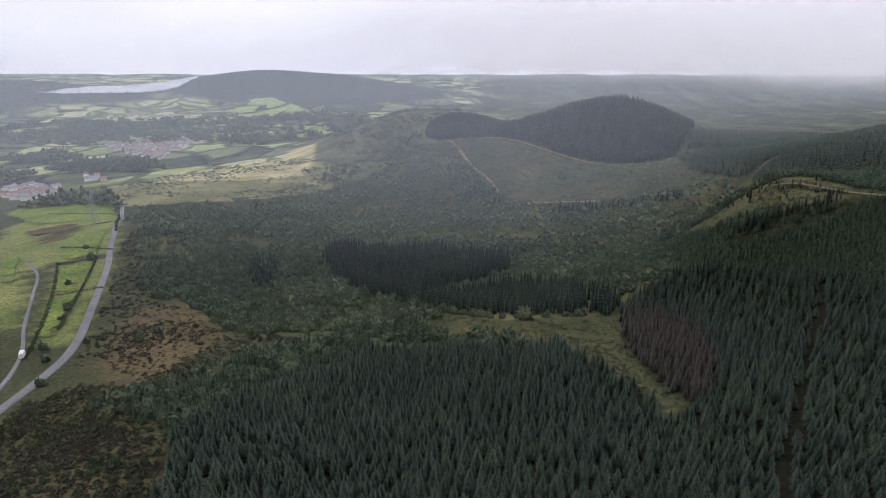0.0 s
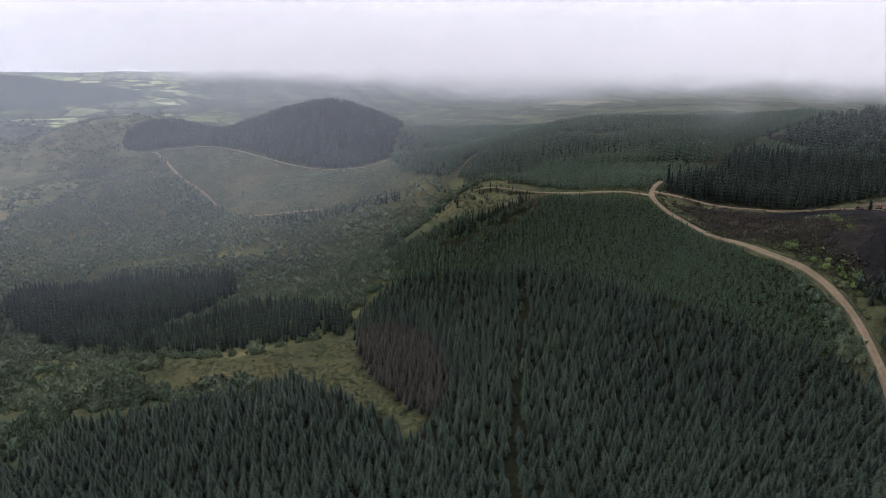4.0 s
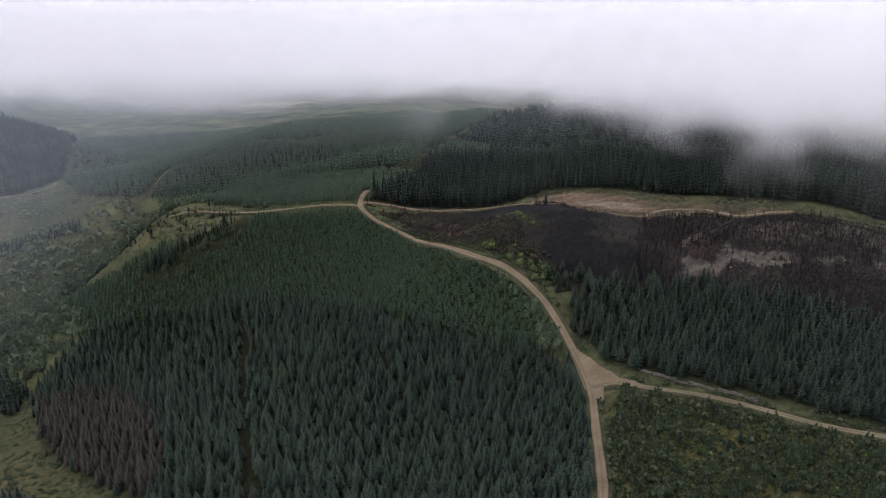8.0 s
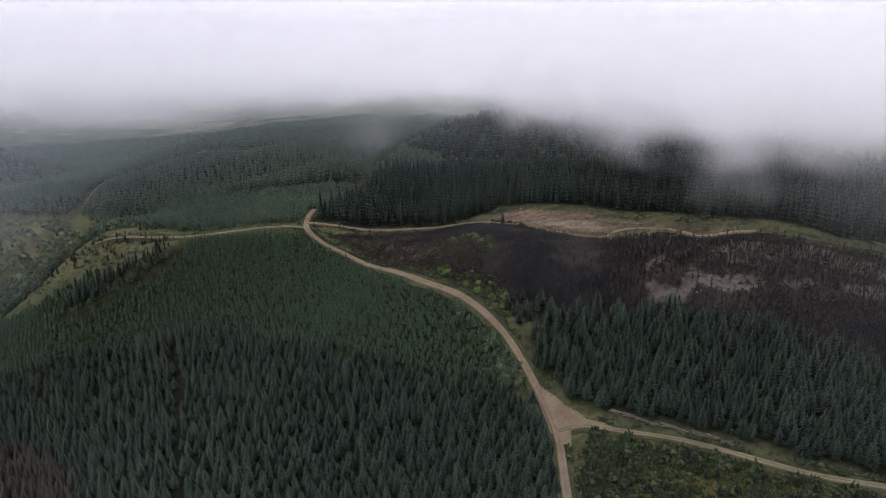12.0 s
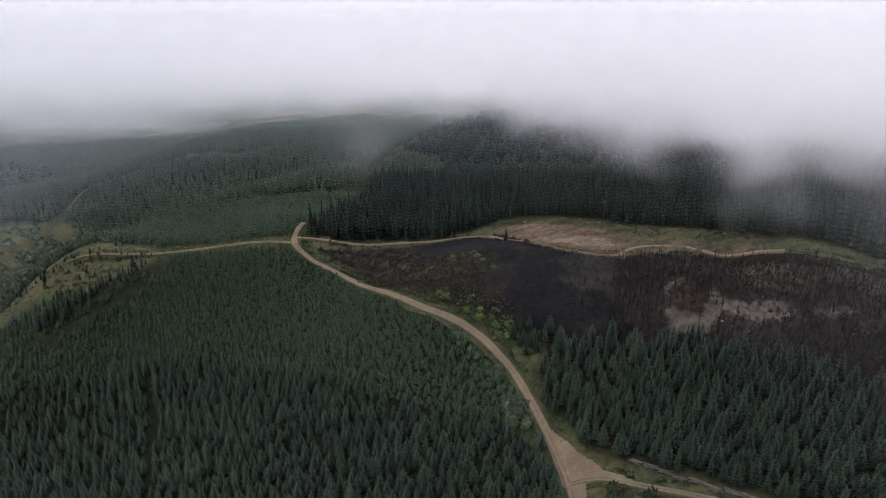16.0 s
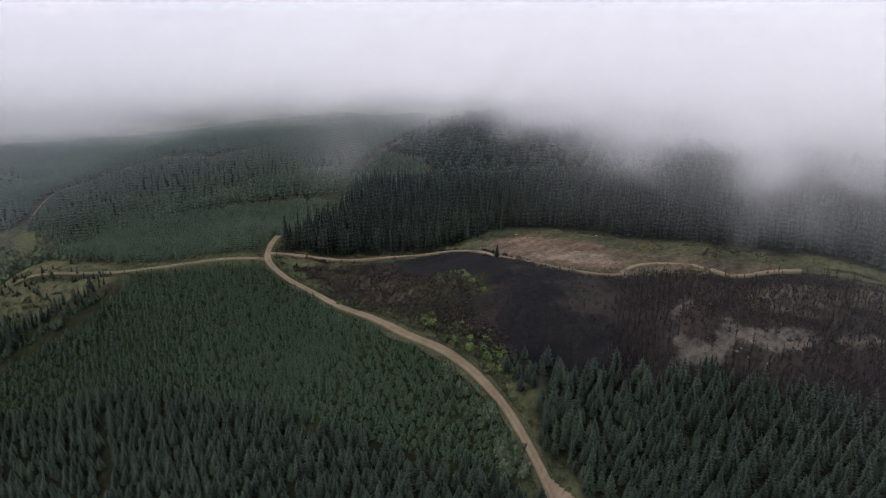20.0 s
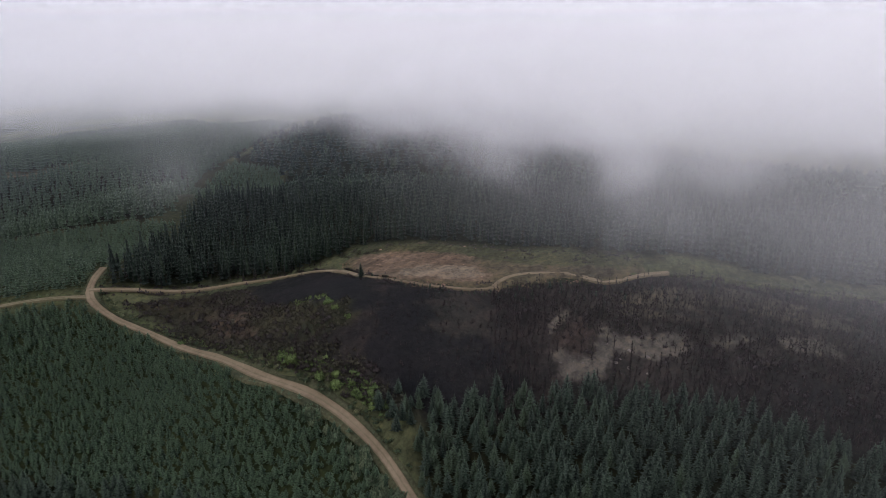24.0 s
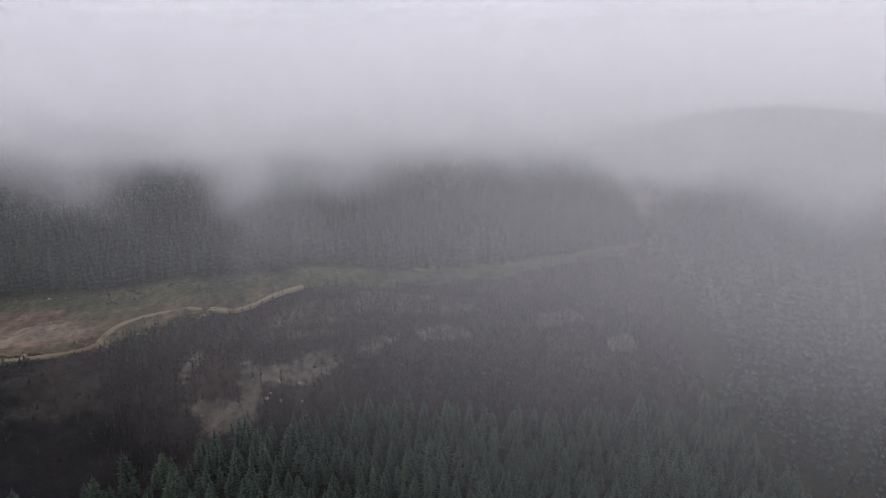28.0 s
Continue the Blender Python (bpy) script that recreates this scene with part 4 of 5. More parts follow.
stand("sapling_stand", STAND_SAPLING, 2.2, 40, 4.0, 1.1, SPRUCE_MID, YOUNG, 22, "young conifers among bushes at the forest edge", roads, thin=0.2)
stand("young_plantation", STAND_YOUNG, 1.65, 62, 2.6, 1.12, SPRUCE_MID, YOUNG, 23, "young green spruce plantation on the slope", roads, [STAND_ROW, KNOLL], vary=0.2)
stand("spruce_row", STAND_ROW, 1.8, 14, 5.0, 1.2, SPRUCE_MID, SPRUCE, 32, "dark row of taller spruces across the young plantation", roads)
stand("young_plantation", STAND_STRIP, 1.9, 30, 2.6, 1.2, SPRUCE_FAR, PALE_HAZED, 24, "even light green young plantation beyond the ridge track", roads)
stand("young_plantation", STAND_LIGHT, 2.8, 30, 3.2, 1.6, SPRUCE_FAR, PALE_HAZED, 39, "even green young plantation on the crest beside a grassy ride", roads)
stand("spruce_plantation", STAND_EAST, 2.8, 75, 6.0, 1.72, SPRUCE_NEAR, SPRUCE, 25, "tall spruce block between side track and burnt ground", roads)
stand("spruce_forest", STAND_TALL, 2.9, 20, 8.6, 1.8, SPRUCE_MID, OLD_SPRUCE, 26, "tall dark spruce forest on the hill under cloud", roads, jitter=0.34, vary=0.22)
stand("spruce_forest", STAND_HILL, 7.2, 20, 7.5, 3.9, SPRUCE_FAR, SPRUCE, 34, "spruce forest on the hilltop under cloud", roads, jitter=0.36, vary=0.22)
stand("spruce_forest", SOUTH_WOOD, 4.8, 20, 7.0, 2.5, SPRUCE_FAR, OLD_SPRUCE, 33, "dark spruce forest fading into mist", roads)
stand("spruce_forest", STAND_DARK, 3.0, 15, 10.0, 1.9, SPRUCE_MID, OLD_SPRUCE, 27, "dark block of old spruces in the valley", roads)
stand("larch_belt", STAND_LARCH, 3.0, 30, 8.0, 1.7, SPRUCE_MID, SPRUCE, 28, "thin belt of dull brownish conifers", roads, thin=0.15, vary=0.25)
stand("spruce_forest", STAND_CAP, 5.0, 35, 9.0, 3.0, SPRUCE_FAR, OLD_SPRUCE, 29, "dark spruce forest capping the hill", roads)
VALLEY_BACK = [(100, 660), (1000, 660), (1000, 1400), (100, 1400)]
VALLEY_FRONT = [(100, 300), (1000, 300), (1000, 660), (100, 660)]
# Valley stands: mid-green, lightened in colour in place of haze.
stand("spruce_forest", STAND_VALLEY, 3.4, 35, 6.4, 2.0, SPRUCE_FAR, PALE_HAZED, 30, "green spruce forest on the valley side", roads, [VALLEY_BACK])
stand("spruce_forest", STAND_VALLEY, 6.4, 35, 6.5, 3.4, SPRUCE_FAR, PALE_HAZED, 70, "wide spruce forest on the far valley side", roads, [VALLEY_FRONT])
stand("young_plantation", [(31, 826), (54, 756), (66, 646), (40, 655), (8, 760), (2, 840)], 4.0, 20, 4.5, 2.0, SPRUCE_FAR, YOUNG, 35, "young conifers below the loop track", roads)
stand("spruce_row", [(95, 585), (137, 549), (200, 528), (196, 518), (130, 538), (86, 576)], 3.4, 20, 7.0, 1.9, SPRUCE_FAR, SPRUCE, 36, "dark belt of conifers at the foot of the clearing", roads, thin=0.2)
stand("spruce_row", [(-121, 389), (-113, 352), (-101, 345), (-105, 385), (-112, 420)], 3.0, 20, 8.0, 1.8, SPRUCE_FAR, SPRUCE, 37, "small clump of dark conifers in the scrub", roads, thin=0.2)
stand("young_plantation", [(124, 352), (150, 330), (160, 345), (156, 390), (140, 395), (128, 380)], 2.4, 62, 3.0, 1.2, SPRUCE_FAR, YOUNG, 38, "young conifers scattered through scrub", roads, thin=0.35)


def thicket(name, outline, gap, tall, wide, templates, mat, seed, label, avoid=(), clear=(), cover=0.55, patch=22):
    x, y = rows_in(outline, gap, 17, 0.45, seed, avoid, clear)
    rng = np.random.RandomState(seed + 1)
    p = patchy(x, y, patch, seed + 3)
    keep = p * 0.75 + rng.uniform(size=len(x)) * 0.5 > 1 - cover
    x, y, p = x[keep], y[keep], p[keep]
    size = rng.lognormal(-0.1, 0.38, len(x)).clip(0.4, 1.9)
    tone = np.clip(0.5 * patchy(x, y, 40, seed + 5) + rng.uniform(0, 0.5, len(x)), 0, 1)
    return plant_all(name, x, y, wide * size, tall * size, templates, tone, mat, seed, label, "bushes", 0.2)


FAR_SCRUB = [(-400, 440), (400, 440), (400, 1000), (-400, 1000)]
NEAR_SCRUB = [(-400, 100), (400, 100), (400, 440), (-400, 440)]
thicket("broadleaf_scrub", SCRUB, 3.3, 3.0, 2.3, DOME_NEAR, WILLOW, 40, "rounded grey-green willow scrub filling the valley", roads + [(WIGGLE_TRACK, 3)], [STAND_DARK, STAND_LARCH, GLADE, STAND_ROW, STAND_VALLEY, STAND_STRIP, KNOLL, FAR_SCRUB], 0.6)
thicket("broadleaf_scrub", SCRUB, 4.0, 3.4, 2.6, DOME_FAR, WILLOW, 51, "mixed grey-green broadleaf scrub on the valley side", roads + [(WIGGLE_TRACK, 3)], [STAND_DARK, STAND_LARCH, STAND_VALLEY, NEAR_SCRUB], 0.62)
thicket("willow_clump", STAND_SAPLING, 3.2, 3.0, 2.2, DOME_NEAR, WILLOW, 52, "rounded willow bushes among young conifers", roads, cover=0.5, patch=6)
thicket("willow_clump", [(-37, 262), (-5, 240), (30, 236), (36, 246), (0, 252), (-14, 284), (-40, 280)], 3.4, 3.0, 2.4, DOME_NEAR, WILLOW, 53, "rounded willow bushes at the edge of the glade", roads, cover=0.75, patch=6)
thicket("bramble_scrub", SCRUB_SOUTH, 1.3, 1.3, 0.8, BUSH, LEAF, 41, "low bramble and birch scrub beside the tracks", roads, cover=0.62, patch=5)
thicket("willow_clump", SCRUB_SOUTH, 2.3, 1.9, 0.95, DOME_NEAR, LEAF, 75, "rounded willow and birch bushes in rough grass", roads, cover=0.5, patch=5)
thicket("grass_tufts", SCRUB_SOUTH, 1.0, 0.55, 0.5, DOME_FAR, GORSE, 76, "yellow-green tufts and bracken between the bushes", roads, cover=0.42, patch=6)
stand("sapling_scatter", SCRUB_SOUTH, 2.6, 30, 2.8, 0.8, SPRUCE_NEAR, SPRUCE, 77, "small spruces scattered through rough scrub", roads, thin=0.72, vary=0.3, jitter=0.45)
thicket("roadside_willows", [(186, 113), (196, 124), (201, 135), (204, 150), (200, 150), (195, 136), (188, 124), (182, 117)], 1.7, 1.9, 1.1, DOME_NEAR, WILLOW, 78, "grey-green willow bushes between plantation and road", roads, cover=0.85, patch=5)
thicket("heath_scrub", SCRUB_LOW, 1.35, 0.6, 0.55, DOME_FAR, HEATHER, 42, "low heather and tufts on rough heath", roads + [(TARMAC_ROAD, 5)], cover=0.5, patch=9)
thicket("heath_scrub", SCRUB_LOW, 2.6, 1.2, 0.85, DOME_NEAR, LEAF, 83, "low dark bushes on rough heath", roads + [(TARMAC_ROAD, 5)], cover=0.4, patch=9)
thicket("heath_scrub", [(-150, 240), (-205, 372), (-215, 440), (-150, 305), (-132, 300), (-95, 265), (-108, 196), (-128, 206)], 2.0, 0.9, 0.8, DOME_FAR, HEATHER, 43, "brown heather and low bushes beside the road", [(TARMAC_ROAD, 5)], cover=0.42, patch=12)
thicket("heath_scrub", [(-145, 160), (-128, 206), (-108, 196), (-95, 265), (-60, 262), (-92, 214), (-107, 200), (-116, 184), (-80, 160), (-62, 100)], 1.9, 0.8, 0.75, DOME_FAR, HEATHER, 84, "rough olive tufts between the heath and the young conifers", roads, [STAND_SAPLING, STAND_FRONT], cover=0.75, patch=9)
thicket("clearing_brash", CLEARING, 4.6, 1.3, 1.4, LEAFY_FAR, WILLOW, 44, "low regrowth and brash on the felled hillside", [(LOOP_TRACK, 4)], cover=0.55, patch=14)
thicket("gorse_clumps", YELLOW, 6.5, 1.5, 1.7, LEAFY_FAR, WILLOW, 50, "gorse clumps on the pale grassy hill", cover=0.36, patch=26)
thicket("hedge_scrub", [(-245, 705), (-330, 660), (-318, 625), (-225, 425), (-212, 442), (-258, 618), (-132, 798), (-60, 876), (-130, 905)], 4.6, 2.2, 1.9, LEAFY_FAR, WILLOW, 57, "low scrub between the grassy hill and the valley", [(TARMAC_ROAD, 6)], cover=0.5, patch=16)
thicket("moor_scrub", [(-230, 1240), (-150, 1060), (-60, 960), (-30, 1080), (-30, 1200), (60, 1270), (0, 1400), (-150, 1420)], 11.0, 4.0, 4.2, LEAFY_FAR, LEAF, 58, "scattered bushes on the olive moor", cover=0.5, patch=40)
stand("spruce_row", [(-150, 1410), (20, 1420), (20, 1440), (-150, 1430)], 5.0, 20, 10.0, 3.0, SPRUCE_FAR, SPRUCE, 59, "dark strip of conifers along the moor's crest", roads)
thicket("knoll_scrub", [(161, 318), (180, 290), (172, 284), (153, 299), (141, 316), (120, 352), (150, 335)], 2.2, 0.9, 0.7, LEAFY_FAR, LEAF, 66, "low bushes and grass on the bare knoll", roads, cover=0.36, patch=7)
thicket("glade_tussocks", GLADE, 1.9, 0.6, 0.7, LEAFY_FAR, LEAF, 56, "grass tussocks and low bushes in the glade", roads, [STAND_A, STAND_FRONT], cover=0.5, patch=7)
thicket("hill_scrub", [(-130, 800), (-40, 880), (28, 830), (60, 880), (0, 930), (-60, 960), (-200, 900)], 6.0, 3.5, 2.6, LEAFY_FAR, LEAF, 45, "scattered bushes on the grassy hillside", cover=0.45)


def verge_plants(name, line, near, far, gap, tall, wide, mat, seed, label):
    """Low growth along both sides of a track."""
    r = np.random.RandomState(seed)
    p = smooth_line(line, gap)
    p = np.concatenate([p] * 4)
    d = np.gradient(p, axis=0)
    d /= np.linalg.norm(d, axis=1)[:, None] + 1e-9
    off = r.uniform(near, far, len(p)) * r.choice((-1, 1), len(p))
    x, y = p[:, 0] - d[:, 1] * off + r.normal(0, 0.3, len(p)), p[:, 1] + d[:, 0] * off + r.normal(0, 0.3, len(p))
    keep = (patchy(x, y, 5, seed) + r.uniform(-0.3, 0.3, len(x)) > 0.42) & (np.hypot(x - 177, y - 96) > 10)
    for other, metres in ((MAIN_TRACK, 1.9), (SIDE_TRACK, 1.5), (SPOIL_TRACK, 1.4), (RIDGE_TRACK, 1.4)):
        keep &= off_line(x, y, other) > metres
    x, y = x[keep], y[keep]
    size = r.lognormal(-0.1, 0.4, len(x)).clip(0.4, 2.0)
    return plant_all(name, x, y, wide * size, tall * size, DOME_FAR, r.uniform(0, 1, len(x)), mat, seed, label, "bushes", 0.15)


verge_plants("verge_bushes", MAIN_TRACK, 2.0, 4.2, 1.0, 0.9, 0.65, LEAF, 71, "low bramble and grass tufts along the forest road")
verge_plants("verge_bushes", SIDE_TRACK, 1.6, 4.0, 1.0, 0.9, 0.65, LEAF, 72, "low bramble and grass tufts along the side track")
verge_plants("verge_bushes", RIDGE_TRACK, 1.5, 3.0, 1.2, 0.8, 0.6, LEAF, 73, "grass tufts along the ridge track")
verge_plants("verge_bushes", SPOIL_TRACK, 1.5, 2.8, 1.2, 0.8, 0.55, BURNT, 74, "dry brown growth along the spoil track")


# ------------------------------------------------------------------ lone trees, bushes and dead wood


def ground_at(x, y):
    return float(ground_z(x, y))


def leafy_thing(name, x, y, tall, wide, mat, seed, label, category, group, leaves=90):
    """A broadleaf tree or bush: tapered stem, limbs and an uneven crown of leaf sprays."""
    rng = np.random.RandomState(seed)
    thing = tagged(new(name), label, category, group)
    thing.location = (x, y, ground_at(x, y) - 0.1)
    stem = bmesh.new()
    bmesh.ops.create_cone(stem, cap_ends=True, segments=7, radius1=0.05 * wide + 0.05, radius2=0.03, depth=0.6 * tall, matrix=Matrix.Translation((0, 0, 0.3 * tall)))
    part("trunk", stem, BARK, thing)
    for k in range(4):
        limb = bmesh.new()
        bmesh.ops.create_cone(limb, cap_ends=True, segments=5, radius1=0.04 + 0.015 * wide, radius2=0.015, depth=0.5 * tall,
                              matrix=Matrix.Translation((0, 0, 0.3 * tall)) @ Matrix.Rotation(k * 1.6 + seed, 4, "Z") @ Matrix.Rotation(0.7, 4, "X") @ Matrix.Translation((0, 0, 0.25 * tall)))
        part("limb", limb, BARK, thing)
    tv, tf, tt = dome_template(rng, 2, leaves, 1.0)
    me = mesh_of("crown", tv * (wide, wide, tall * 0.95), tf)
    note(me, "tone", np.full(len(tv), rng.uniform(0.1, 0.9)))
    note(me, "tip_light", tt)
    link("crown", me, mat, thing)
    return thing


for k, (x, y, t, w) in enumerate([(210, 158, 2.4, 1.8), (211, 162, 1.8, 1.4), (207.5, 148, 1.8, 1.5), (206.5, 143, 2.2, 1.7), (209, 144, 1.6, 1.5), (206.5, 137, 2.0, 1.6), (208.5, 139, 1.6, 1.5),
                                  (205.5, 132, 1.8, 1.5), (208, 134, 1.6, 1.6), (232, 160, 1.6, 1.8), (229, 156, 1.4, 1.5), (226, 150, 1.2, 1.4), (219, 205, 1.2, 1.2)]):
    leafy_thing("bush", x, y, t, w, GORSE, 300 + k, "bright green bush beside the forest road", "bush", "bright bushes by the road", 260)
thicket("roadside_growth", [(203.5, 124), (207, 140), (208.5, 152), (211, 168), (214, 168), (213, 152), (212, 140), (209, 126)], 1.0, 0.9, 0.75, DOME_FAR, GORSE, 54, "bright green bramble and grass beside the forest road", cover=0.42, patch=3)
thicket("roadside_growth", [(203.5, 124), (207, 140), (208.5, 152), (211, 168), (216, 168), (216, 152), (214, 140), (211, 126)], 1.2, 0.9, 0.7, DOME_FAR, HEATHER, 65, "dull brown and olive bushes beside the forest road", cover=0.7, patch=4)
thicket("roadside_growth", [(222, 209), (223, 200), (218, 182), (216, 184), (219, 200)], 1.2, 0.5, 0.6, DOME_FAR, GORSE, 55, "low yellow-green grass tufts beside the forest road", cover=0.7, patch=3)
for k, (x, y, t, w) in enumerate([(-207, 362, 5, 2.6), (-196, 318, 3.5, 2), (-176, 282, 4, 2.4), (-172, 270, 3, 2), (-160, 236, 3.5, 2.2), (-152, 224, 3, 2), (-141, 203, 3, 2.2),
                                  (-136, 188, 2.8, 2), (-148, 246, 2.6, 1.8), (-104, 178, 4, 3.2), (-101, 182, 3.2, 2.6), (-128, 250, 4, 2.6), (-126, 262, 3.4, 2.8), (-133, 258, 3, 2.4), (-222, 384, 3, 2)]):
    leafy_thing("roadside_tree", x, y, t, w, LEAF, 330 + k, "small dark bushy tree beside the grey road", "tree", "bushy trees by the road", 70)

for k in range(60):
    rng = np.random.RandomState(500 + k)
    x, y = (150 + (k % 29) * 1.15 + rng.normal(0, 5), 322 - (k % 29) * 1.3 + rng.normal(0, 5)) if k < 58 else (253.5, 161 - 4 * (k - 58))
    tall = rng.uniform(1.6, 3.4) if k != 58 else 5.5
    tree = tagged(new("small_pine"), "small dark conifer on bare grassy ground", "tree", "small conifers of the knoll")
    tree.location = (x, y, ground_at(x, y) - 0.1)
    stem = bmesh.new()
    bmesh.ops.create_cone(stem, cap_ends=True, segments=6, radius1=0.09, radius2=0.02, depth=tall * 0.85, matrix=Matrix.Translation((0, 0, tall * 0.42)))
    part("trunk", stem, BARK, tree)
    tv, tf, tt = SPRUCE_NEAR[k % 7]
    me = mesh_of("crown", tv * (tall * 0.32, tall * 0.32, tall), tf)
    note(me, "tone", np.full(len(tv), 0.4))
    note(me, "tip_light", tt * 0.6)
    link("crown", me, SPRUCE, tree)


def dead_template(rng, twigs):
    """A scorched stem with bare broken twigs, one metre high and one in reach."""
    vs, fs = [], []
    for j in range(3):
        a = j * 2.094
        vs += [(0.06 * math.cos(a), 0.06 * math.sin(a), 0), (0.015 * math.cos(a), 0.015 * math.sin(a), 1)]
    for j in range(3):
        p, q = 2 * j, 2 * ((j + 1) % 3)
        fs += [(p, q, q + 1), (p, q + 1, p + 1)]
    for k in range(twigs):
        a, z = rng.uniform(0, 6.28), rng.uniform(0.25, 0.95)
        out, w = (1.05 - z) * rng.uniform(0.5, 1.0), 0.07
        b = len(vs)
        vs += [(0, 0, z + w), (0, 0, z - w * 0.5), (out * math.cos(a), out * math.sin(a), z + rng.uniform(-0.02, 0.16))]
        fs.append((b, b + 1, b + 2))
    vs = np.array(vs)
    return vs, np.array(fs), np.abs(vs[:, 0]) + np.abs(vs[:, 1])


drng = np.random.RandomState(77)
DEAD = [dead_template(drng, 14) for _ in range(6)]


def dead_wood(outline, gap, tall, seed, label, cover):
    x, y = rows_in(outline, gap, 11, 0.4, seed, roads, [BROWN_PATCH] + SCREES[:3])
    rng = np.random.RandomState(seed)
    keep = patchy(x, y, 9, seed) + rng.uniform(-0.35, 0.35, len(x)) > 1 - cover
    x, y = x[keep], y[keep]
    size = rng.uniform(0.5, 1.3, len(x))
    return plant_all("dead_trees", x, y, size * 0.9, size * tall, DEAD, rng.uniform(0, 1, len(x)), BURNT, seed, label, "dead trees")


BURNT_WOOD = [(264, 112), (270, 80), (276, 48), (290, 0), (300, -50), (226, -30), (230, 46), (226, 78), (214, 106), (236, 112), (254, 118)]
BURNT_BANK = [(252, 150), (256, 126), (240, 112), (214, 108), (207, 124), (212, 140), (226, 146)]
dead_wood(BURNT_WOOD, 1.4, 3.8, 60, "scorched leafless trees on blackened ground", 0.75)
dead_wood(BURNT_BANK, 1.6, 1.6, 61, "low blackened stems on burnt ground", 0.6)
dead_wood(BURNT_WOOD, 1.35, 2.0, 69, "dry brown stems and brush on blackened ground", 0.7)
thicket("scorched_scrub", BURNT_WOOD, 1.9, 1.2, 0.6, DOME_FAR, BURNT, 67, "dull brown scorched bushes on blackened ground", roads, SCREES[:3], cover=0.32, patch=6)
thicket("scorched_scrub", [(258, 92), (262, 84), (250, 60), (256, 40), (248, 38), (243, 62), (246, 78)], 1.6, 1.2, 0.6, DOME_FAR, BURNT, 68, "dark brown bushes above the scree", cover=0.6, patch=4)
dead_wood([(232, 250), (262, 230), (276, 206), (280, 190), (274, 188), (266, 212), (244, 228)], 1.5, 3.0, 62, "dark dead stems at the forest edge", 0.6)
for k in range(40):
    rng = np.random.RandomState(600 + k)
    x, y = 232 + rng.uniform(0, 26), 40 + rng.uniform(0, 70)
    tall = rng.uniform(3, 6)
    tree = tagged(new("dead_tree"), "bare scorched conifer standing on burnt ground", "dead tree", "scorched trees of the quarry")
    tree.location = (x, y, ground_at(x, y) - 0.3)
    stem = bmesh.new()
    bmesh.ops.create_cone(stem, cap_ends=True, segments=6, radius1=0.12, radius2=0.02, depth=tall, matrix=Matrix.Translation((0, 0, tall / 2)))
    part("trunk", stem, BURNT, tree)
    tv, tf, tt = DEAD[k % 6]
    me = mesh_of("twigs", tv * (1.4, 1.4, tall), tf)
    note(me, "tone", np.full(len(tv), 0.7))
    note(me, "tip_light", tt)
    link("twigs", me, BURNT, tree)

thicket("bank_scrub", [(289, 192), (294, 149), (294, 129), (288, 85), (280, 74), (276, 80), (278, 94), (282, 126), (286, 140), (284, 171), (282, 186)], 1.6, 0.8, 0.7, LEAFY_FAR, HEATHER, 46, "olive scrub on top of the spoil bank", cover=0.62, patch=5)
thicket("bank_scrub", [(243, 196), (232, 161), (234, 153), (225, 146), (217, 158), (220, 176), (232, 190)], 1.4, 0.9, 0.65, LEAFY_FAR, HEATHER, 47, "tussocks and low bushes amid burnt ground", cover=0.6, patch=5)
thicket("bright_tussocks", [(238, 178), (240, 170), (236, 162), (233, 168), (235, 176)], 1.0, 0.6, 0.55, DOME_FAR, GORSE, 79, "pale green tussocks on a bank in burnt ground", cover=0.6, patch=3)
thicket("bank_scrub", BROWN_PATCH, 1.8, 0.5, 0.7, LEAFY_FAR, BURNT, 48, "dry brown bracken amid burnt ground", cover=0.6, patch=5)
stand("roadside_spruces", [(203, 124), (205.5, 134), (209, 133), (214, 122), (212, 112), (206, 119)], 2.3, 40, 4.2, 1.4, SPRUCE_NEAR, SPRUCE, 85, "dark spruces crowding the bend of the forest road", roads, jitter=0.4, vary=0.3)
BURNT_MARGIN = [(224, 234), (245, 222), (258, 212), (250, 200), (242, 190), (236, 176), (228, 160), (216, 140), (207, 126), (205, 140), (209, 165), (217, 190), (222, 215)]
thicket("margin_scrub", BURNT_MARGIN, 1.25, 0.7, 0.6, DOME_FAR, HEATHER, 86, "low dull olive scrub at the edge of burnt ground", roads, cover=0.56, patch=4)
thicket("margin_scrub", BURNT_MARGIN, 1.6, 1.1, 0.7, DOME_FAR, BURNT, 87, "dark scorched bushes at the edge of burnt ground", roads, cover=0.5, patch=5)
thicket("verge_scrub", [(216, 222), (222, 204), (211, 182), (208, 160), (210, 150), (214, 160), (220, 178), (224, 200), (222, 224)], 1.5, 0.9, 0.75, LEAFY_FAR, HEATHER, 49, "rough olive bushes between road and burnt ground", roads, cover=0.7, patch=5)
stand("sapling_fringe", [(249, 146), (254, 128), (262, 114), (260, 112), (251, 126), (246, 144)], 1.3, 20, 1.8, 0.55, SPRUCE_FAR, SPRUCE, 63, "fringe of small dark conifers below the spoil track", thin=0.35)
stand("quarry_regrowth", [(262, 112), (268, 82), (274, 50), (268, 46), (258, 80), (254, 108)], 3.0, 20, 2.6, 0.9, SPRUCE_FAR, SPRUCE, 64, "scattered small conifers on the burnt bank", thin=0.5)

